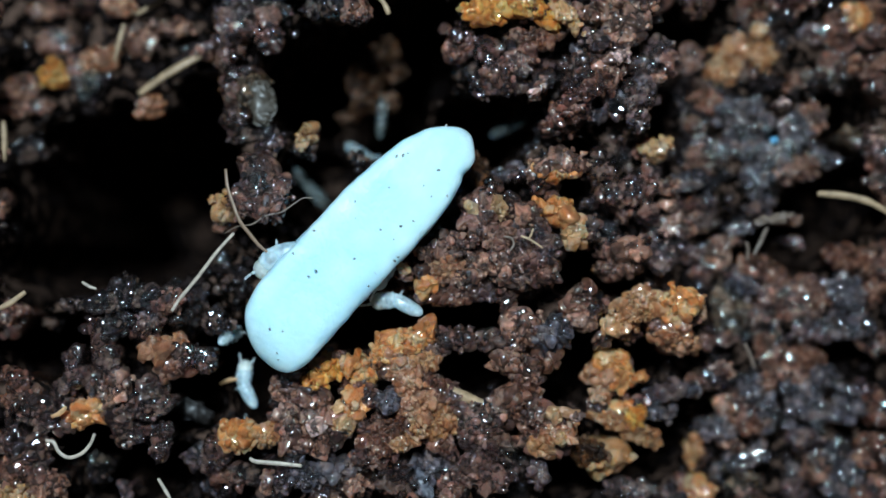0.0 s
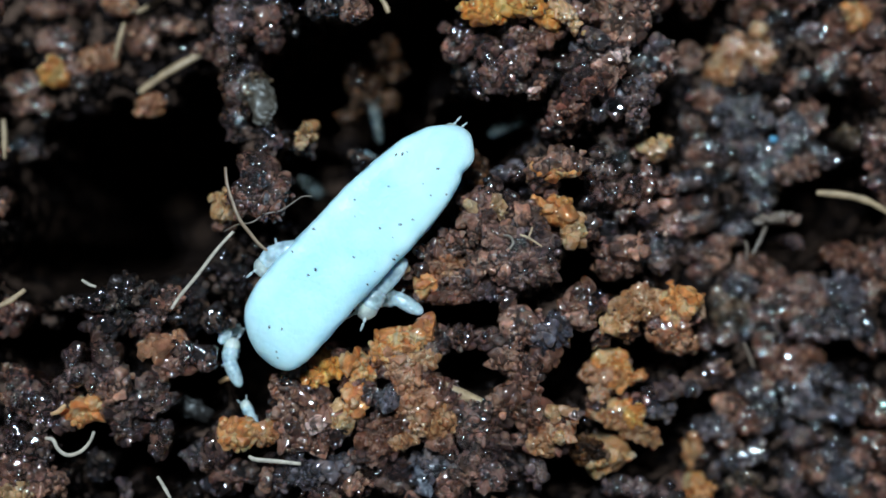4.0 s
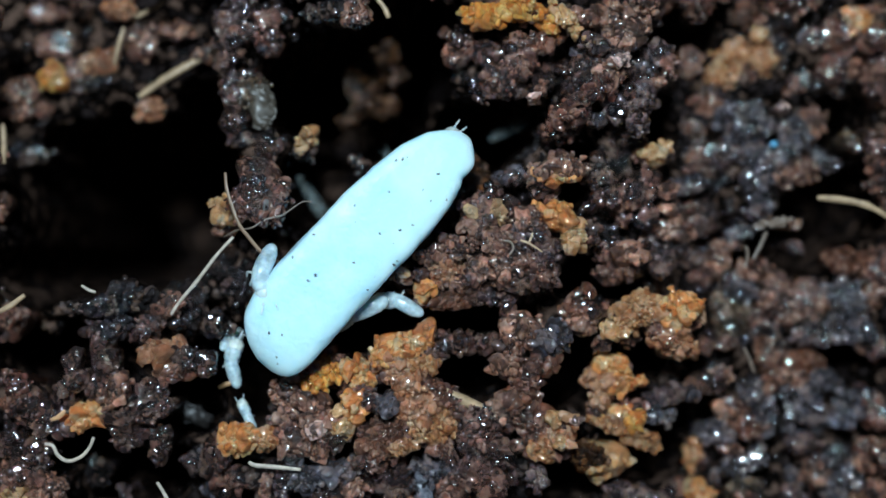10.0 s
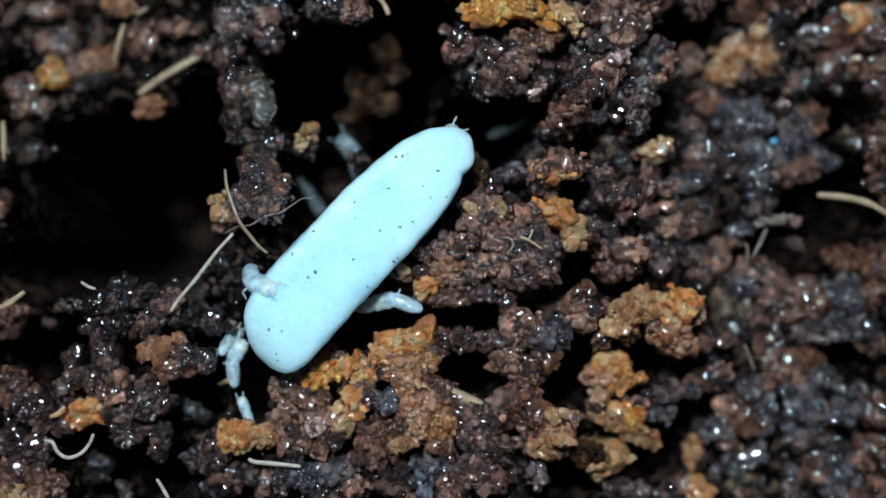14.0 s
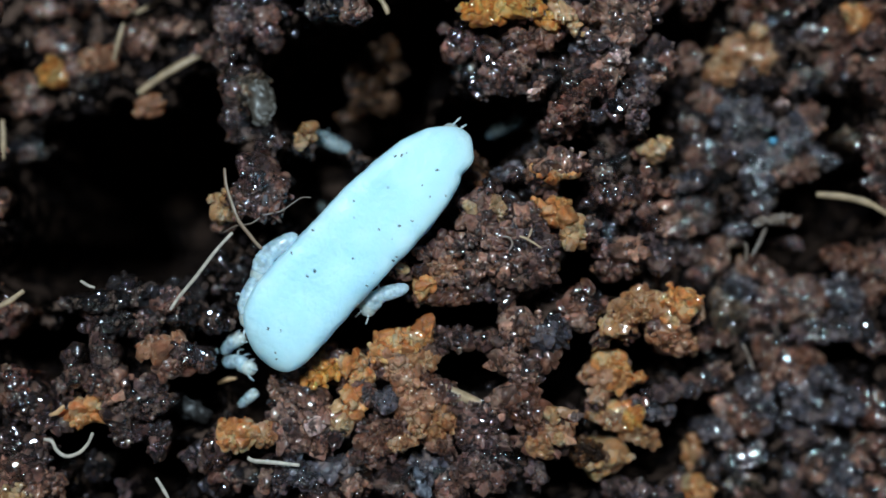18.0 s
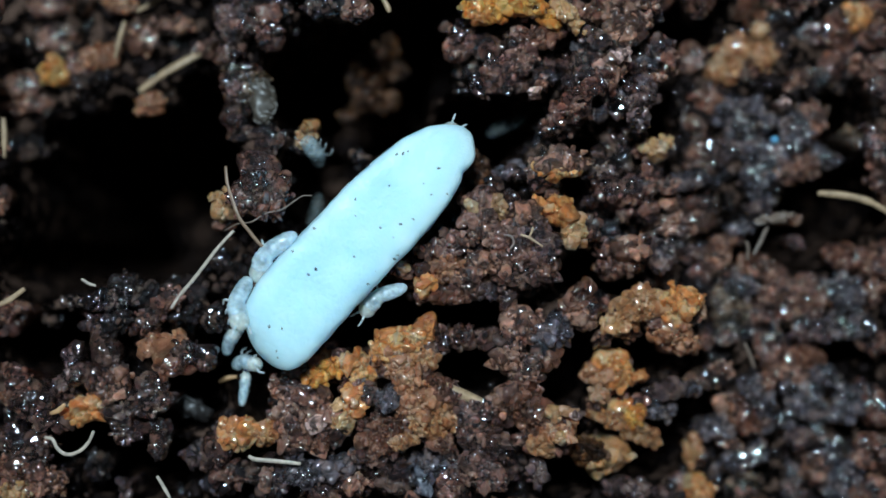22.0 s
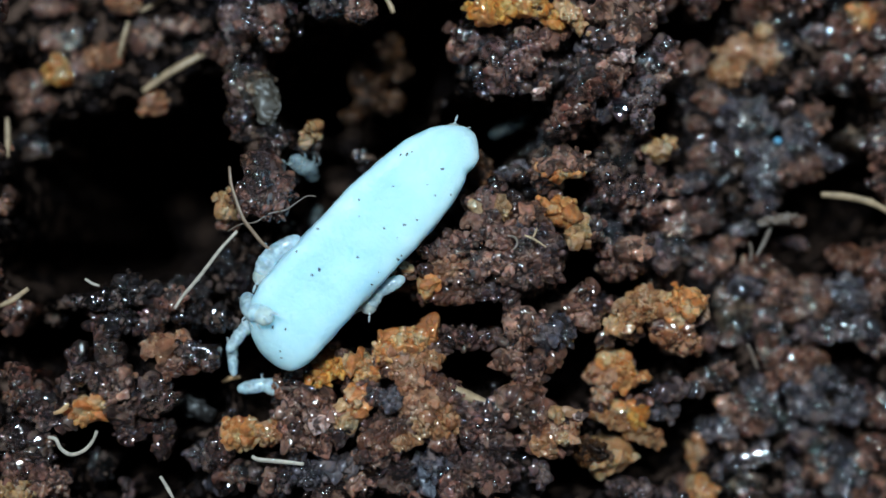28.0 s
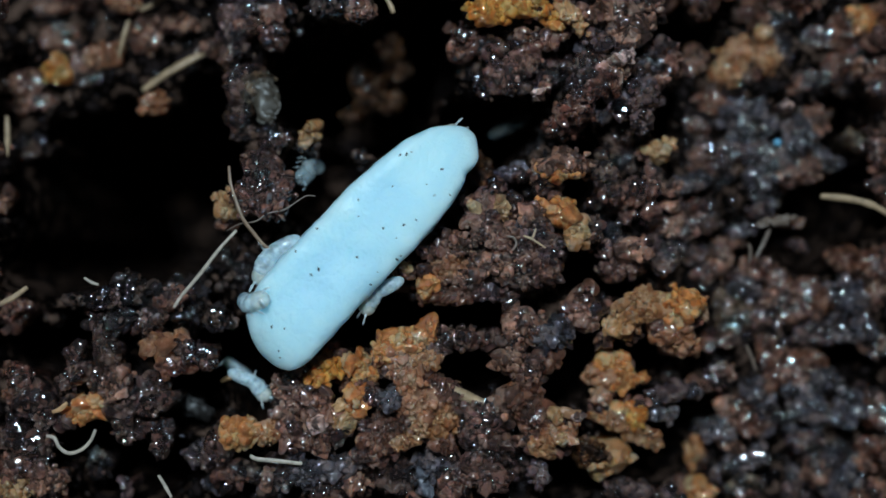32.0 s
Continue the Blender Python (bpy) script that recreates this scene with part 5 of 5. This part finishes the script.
    walk(pit_lurker, [
        (0, pose(-4.869 * MM, -1.973 * MM, -0.70 * MM, 0, 64, 50)),
        (3, pose(-4.857 * MM, -1.984 * MM, -0.70 * MM, 0, 64, 50)),
        (7, pose(-4.844 * MM, -1.984 * MM, -0.70 * MM, 0, 64, 60)),
        (9, pose(-4.832 * MM, -1.998 * MM, -0.70 * MM, 0, 64, 60)),
        (13, pose(-4.853 * MM, -2.056 * MM, -0.70 * MM, 0, 64, 65)),
        (17, pose(-4.855 * MM, -2.202 * MM, -0.90 * MM, 0, -50, 60)),
        (19, pose(-4.787 * MM, -2.196 * MM, -0.80 * MM, 0, -50, 30)),
        (21, pose(-4.842 * MM, -2.138 * MM, -0.70 * MM, 0, -50, 50)),
        (24, pose(-4.828 * MM, -2.327 * MM, -0.70 * MM, 0, -50, 85)),
        (25, pose(-4.823 * MM, -2.272 * MM, -0.70 * MM, 0, -50, 85)),
        (26.5, pose(-4.776 * MM, -2.103 * MM, -0.50 * MM, 0, 0, 70)),
        (28, pose(-4.620 * MM, -1.978 * MM, -0.30 * MM, 0, 0, 55)),
        (29, pose(-4.546 * MM, -1.448 * MM, 0.00 * MM, 0, 0, 95)),
        (29.6, pose(-4.396 * MM, -1.245 * MM, -0.20 * MM, 0, 0, 75)),
        (30.5, pose(-4.051 * MM, -1.193 * MM, -0.50 * MM, 0, 0, 50)),
        (32, pose(-3.666 * MM, -1.260 * MM, -0.50 * MM, 0, 0, 50))])
    walk(pit_climber, [
        (0, pose(-4.534 * MM, -3.173 * MM, -1 * MM, 0, 0, 116)),
        (1, pose(-4.61 * MM, -2.888 * MM, -0.8 * MM, 0, 0, 118)),
        (2, pose(-4.705 * MM, -2.709 * MM, -0.5 * MM, 0, 0, 116)),
        (3, pose(-4.762 * MM, -2.655 * MM, -0.4 * MM, 0, 0, 112)),
        (7, pose(-4.686 * MM, -2.655 * MM, -0.4 * MM, 0, 0, 118)),
        (9, pose(-4.738 * MM, -2.592 * MM, -0.4 * MM, 0, 0, 108)),
        (11, pose(-4.72 * MM, -2.514 * MM, -0.4 * MM, 0, 0, 104)),
        (13, pose(-4.758 * MM, -2.549 * MM, -0.4 * MM, 0, 0, 106)),
        (14, pose(-4.718 * MM, -2.606 * MM, -0.5 * MM, 0, -10, 92)),
        (15.5, pose(-4.648 * MM, -2.62 * MM, -0.6 * MM, 0, -40, 50)),
        (17, pose(-4.617 * MM, -2.588 * MM, -0.6 * MM, 0, -40, 15)),
        (19, pose(-4.667 * MM, -2.525 * MM, -0.6 * MM, 0, -58, 10)),
        (20, pose(-4.617 * MM, -2.513 * MM, -0.6 * MM, 0, -58, 30)),
        (21, pose(-4.482 * MM, -2.576 * MM, -0.6 * MM, 0, -58, 40)),
        (23, pose(-4.585 * MM, -2.6 * MM, -0.6 * MM, 0, -58, 10)),
        (25, pose(-4.638 * MM, -2.687 * MM, -0.5 * MM, 0, -58, -20)),
        (26.5, pose(-4.367 * MM, -2.964 * MM, -0.5 * MM, 0, 0, -25)),
        (28, pose(-4.163 * MM, -3.108 * MM, -0.4 * MM, 0, 0, 10)),
        (29, pose(-4.31 * MM, -3.057 * MM, -0.5 * MM, 0, 0, 40)),
        (30, pose(-4.324 * MM, -3.06 * MM, -0.5 * MM, 0, 0, 10)),
        (31, pose(-4.378 * MM, -2.988 * MM, -0.4 * MM, 0, 0, -15)),
        (32, pose(-4.374 * MM, -3.007 * MM, -0.4 * MM, 0, 0, -22))])
    walk(pit_sitter, [
        (0, pose(-4.508 * MM, -4.406 * MM, -1.9 * MM, 0, 0, 118)),
        (1, pose(-4.468 * MM, -4.345 * MM, -1.7 * MM, 0, 0, 118)),
        (2, pose(-4.312 * MM, -3.968 * MM, -0.6 * MM, 0, 0, 118)),
        (3, pose(-4.295 * MM, -3.858 * MM, -0.5 * MM, 0, 0, 118)),
        (6, pose(-4.333 * MM, -3.788 * MM, -0.5 * MM, 0, 0, 117)),
        (12, pose(-4.392 * MM, -3.684 * MM, -0.5 * MM, 0, 0, 116)),
        (14.5, pose(-4.396 * MM, -3.722 * MM, -0.5 * MM, 0, 0, 110)),
        (16.5, pose(-4.414 * MM, -3.464 * MM, -0.7 * MM, 0, -30, 85)),
        (17, pose(-4.414 * MM, -3.388 * MM, -0.7 * MM, 0, -40, 80)),
        (18, pose(-4.44 * MM, -3.451 * MM, -0.8 * MM, 0, -45, 40)),
        (19, pose(-4.439 * MM, -3.515 * MM, -0.8 * MM, 0, -45, 5)),
        (20, pose(-4.453 * MM, -3.452 * MM, -0.8 * MM, 0, -35, 30)),
        (21, pose(-4.445 * MM, -3.351 * MM, -0.7 * MM, 0, -20, 60)),
        (22.5, pose(-4.562 * MM, -3.197 * MM, -0.7 * MM, 0, 0, 90)),
        (24, pose(-4.698 * MM, -2.966 * MM, -0.7 * MM, 0, 0, 98)),
        (25, pose(-4.667 * MM, -2.96 * MM, -0.7 * MM, 0, 0, 100)),
        (26.5, pose(-4.764 * MM, -2.746 * MM, -0.6 * MM, 0, 0, 100)),
        (28, pose(-4.816 * MM, -2.571 * MM, -0.6 * MM, 0, 0, 95)),
        (29, pose(-4.848 * MM, -2.611 * MM, -0.6 * MM, 0, 0, 110)),
        (30, pose(-4.747 * MM, -2.728 * MM, -0.6 * MM, 0, 0, 140)),
        (31, pose(-4.81 * MM, -2.866 * MM, -1.4 * MM, 0, 0, 150)),
        (32, pose(-4.905 * MM, -2.963 * MM, -2.4 * MM, 0, 0, 150))])
    walk(shade_walker, [
        (0, pose(-3.254 * MM, 1.529 * MM, -2.60 * MM, 0, 0, 310)),
        (2, pose(-3.219 * MM, 1.478 * MM, -2.60 * MM, 0, 15, 310)),
        (3, pose(-3.204 * MM, 1.485 * MM, -2.60 * MM, 0, 50, 318)),
        (5, pose(-3.178 * MM, 1.455 * MM, -2.60 * MM, 0, 60, 310)),
        (7, pose(-3.137 * MM, 1.416 * MM, -2.60 * MM, 0, 55, 304)),
        (8, pose(-3.152 * MM, 1.378 * MM, -2.60 * MM, 0, 25, 302)),
        (9, pose(-3.193 * MM, 1.384 * MM, -2.60 * MM, 0, 0, 302)),
        (14, pose(-3.159 * MM, 1.268 * MM, -2.60 * MM, 0, 0, 302)),
        (16.5, pose(-2.998 * MM, 1.015 * MM, -2.60 * MM, 0, 0, 302)),
        (18, pose(-2.691 * MM, 0.638 * MM, -2.70 * MM, 0, 0, 300)),
        (20, pose(-2.868 * MM, 0.693 * MM, -2.70 * MM, 0, 0, 290)),
        (21, pose(-3.003 * MM, 0.701 * MM, -2.60 * MM, 0, 0, 275)),
        (24, pose(-3.223 * MM, 0.802 * MM, -2.60 * MM, 0, 0, 240)),
        (25, pose(-3.315 * MM, 0.766 * MM, -2.60 * MM, 0, 0, 252)),
        (28, pose(-3.200 * MM, 0.470 * MM, -2.70 * MM, 0, 0, 255)),
        (30, pose(-2.860 * MM, 0.473 * MM, -2.70 * MM, 0, 0, 255)),
        (32, pose(-2.583 * MM, 0.468 * MM, -2.70 * MM, 0, 0, 260))])
    walk(pit_wanderer, [
        (0, pose(-1.858 * MM, 2.137 * MM, -2.6 * MM, 0, 0, 322)),
        (1, pose(-1.874 * MM, 2.125 * MM, -2.6 * MM, 0, 0, 324)),
        (2, pose(-1.821 * MM, 2.048 * MM, -2.6 * MM, 0, 0, 330)),
        (3, pose(-1.765 * MM, 2.029 * MM, -2.6 * MM, 0, 0, 326)),
        (5.5, pose(-1.346 * MM, 1.768 * MM, -2.6 * MM, 0, 0, 330)),
        (9, pose(-1.308 * MM, 1.561 * MM, -2.6 * MM, 0, 0, 0)),
        (11, pose(-1.88 * MM, 1.50 * MM, -2.6 * MM, 0, 0, 80)),
        (12, pose(-1.849 * MM, 1.798 * MM, -2.6 * MM, 0, 0, 90)),
        (13, pose(-2.012 * MM, 1.919 * MM, -2.6 * MM, 0, 0, 92)),
        (14, pose(-2.089 * MM, 2.123 * MM, -2.6 * MM, 0, 0, 100)),
        (15, pose(-2.15 * MM, 2.353 * MM, -2.6 * MM, 0, 0, 125)),
        (16.5, pose(-2.359 * MM, 2.462 * MM, -2 * MM, 0, 0, 148)),
        (17, pose(-2.563 * MM, 2.454 * MM, -1.9 * MM, 0, 0, 170)),
        (17.6, pose(-2.704 * MM, 2.515 * MM, -2 * MM, 0, 0, 168)),
        (18.3, pose(-2.786 * MM, 2.585 * MM, -2.2 * MM, 0, 0, 138)),
        (19, pose(-2.902 * MM, 2.673 * MM, -2.3 * MM, 0, 0, 75)),
        (20, pose(-2.888 * MM, 2.521 * MM, -1.4 * MM, 0, -35, 70)),
        (21, pose(-2.777 * MM, 2.237 * MM, -0.95 * MM, 0, -76, 65)),
        (22.5, pose(-2.925 * MM, 2.005 * MM, -0.95 * MM, 0, -76, 75)),
        (24, pose(-3.013 * MM, 1.882 * MM, -0.95 * MM, 0, -76, 75)),
        (25, pose(-3.01 * MM, 1.886 * MM, -0.95 * MM, 0, -76, 70)),
        (26.5, pose(-3.071 * MM, 1.811 * MM, -0.95 * MM, 0, -76, 85)),
        (28, pose(-3.125 * MM, 1.745 * MM, -0.95 * MM, 0, -76, 100)),
        (29, pose(-3.004 * MM, 1.784 * MM, -0.95 * MM, 0, -76, 75)),
        (32, pose(-3.075 * MM, 1.803 * MM, -0.95 * MM, 0, -76, 190))])
    walk(deep_walker, [
        (0, pose(-1.495 * MM, 3.082 * MM, -2.70 * MM, 0, 0, 85)),
        (1, pose(-1.580 * MM, 3.043 * MM, -2.70 * MM, 0, 0, 90)),
        (3, pose(-1.580 * MM, 3.001 * MM, -2.70 * MM, 0, 0, 95)),
        (5.5, pose(-1.641 * MM, 2.803 * MM, -2.80 * MM, 0, 0, 110)),
        (7, pose(-1.667 * MM, 2.600 * MM, -2.80 * MM, 0, 0, 115)),
        (9, pose(-1.425 * MM, 2.252 * MM, -2.80 * MM, 0, 0, 120)),
        (11, pose(-0.878 * MM, 1.722 * MM, -2.80 * MM, 0, 0, 120)),
        (32, pose(-0.621 * MM, 1.399 * MM, -2.80 * MM, 0, 0, 120))])
    walk(still_one, [
        (0, pose(1.556 * MM, 2.910 * MM, -2.50 * MM, 0, 0, 28)),
        (32, pose(1.468 * MM, 2.902 * MM, -2.50 * MM, 0, 0, 28))])
    walk(gap_peeper, [
        (0, pose(5.72 * MM, 1.52 * MM, -3.3 * MM, 0, 0, 120)),
        (0.5, pose(5.6 * MM, 1.6 * MM, -2.9 * MM, 0, 0, 120)),
        (1, pose(5.36 * MM, 1.74 * MM, -2.1 * MM, 0, 0, 115)),
        (1.5, pose(5.3 * MM, 1.9 * MM, -1.7 * MM, 0, 0, 108)),
        (2, pose(5.36 * MM, 1.98 * MM, -1.6 * MM, 0, 0, 88)),
        (2.5, pose(5.34 * MM, 1.86 * MM, -1.8 * MM, 0, 20, 86)),
        (3, pose(5.34 * MM, 1.88 * MM, -2.0 * MM, 0, 30, 86)),
        (3.5, pose(5.34 * MM, 1.78 * MM, -2.4 * MM, 0, 40, 90)),
        (4.5, pose(5.72 * MM, 1.52 * MM, -3.3 * MM, 0, 20, 100)),
        (32, pose(5.74 * MM, 1.5 * MM, -3.35 * MM, 0, 20, 100))])
    walk(tip_feeder, [
        (0, pose(-0.408 * MM, 2.021 * MM, 0.3 * MM, 0, 0, 45)),
        (2, pose(-0.273 * MM, 2.118 * MM, 0.25 * MM, 0, 0, 45)),
        (3, pose(-0.211 * MM, 2.16 * MM, 0.28 * MM, 0, 0, 42)),
        (6, pose(-0.174 * MM, 2.227 * MM, 0.3 * MM, 0, 0, 42)),
        (32, pose(-0.261 * MM, 2.184 * MM, 0.3 * MM, 0, 0, 42))])
    step(edge_walker_legs, 1.1)
    step(side_feeder_legs, 1.7)
    step(pit_climber_legs, 2.3)
    step(pit_wanderer_legs, 1.4)
    sway(edge_walker_feelers, second_walker_feelers, side_feeder_feelers, resting_one_feelers, pit_lurker_feelers, pit_climber_feelers, pit_sitter_feelers, shade_walker_feelers, pit_wanderer_feelers, deep_walker_feelers, still_one_feelers, tip_feeder_feelers, gap_peeper_feelers)


motions()
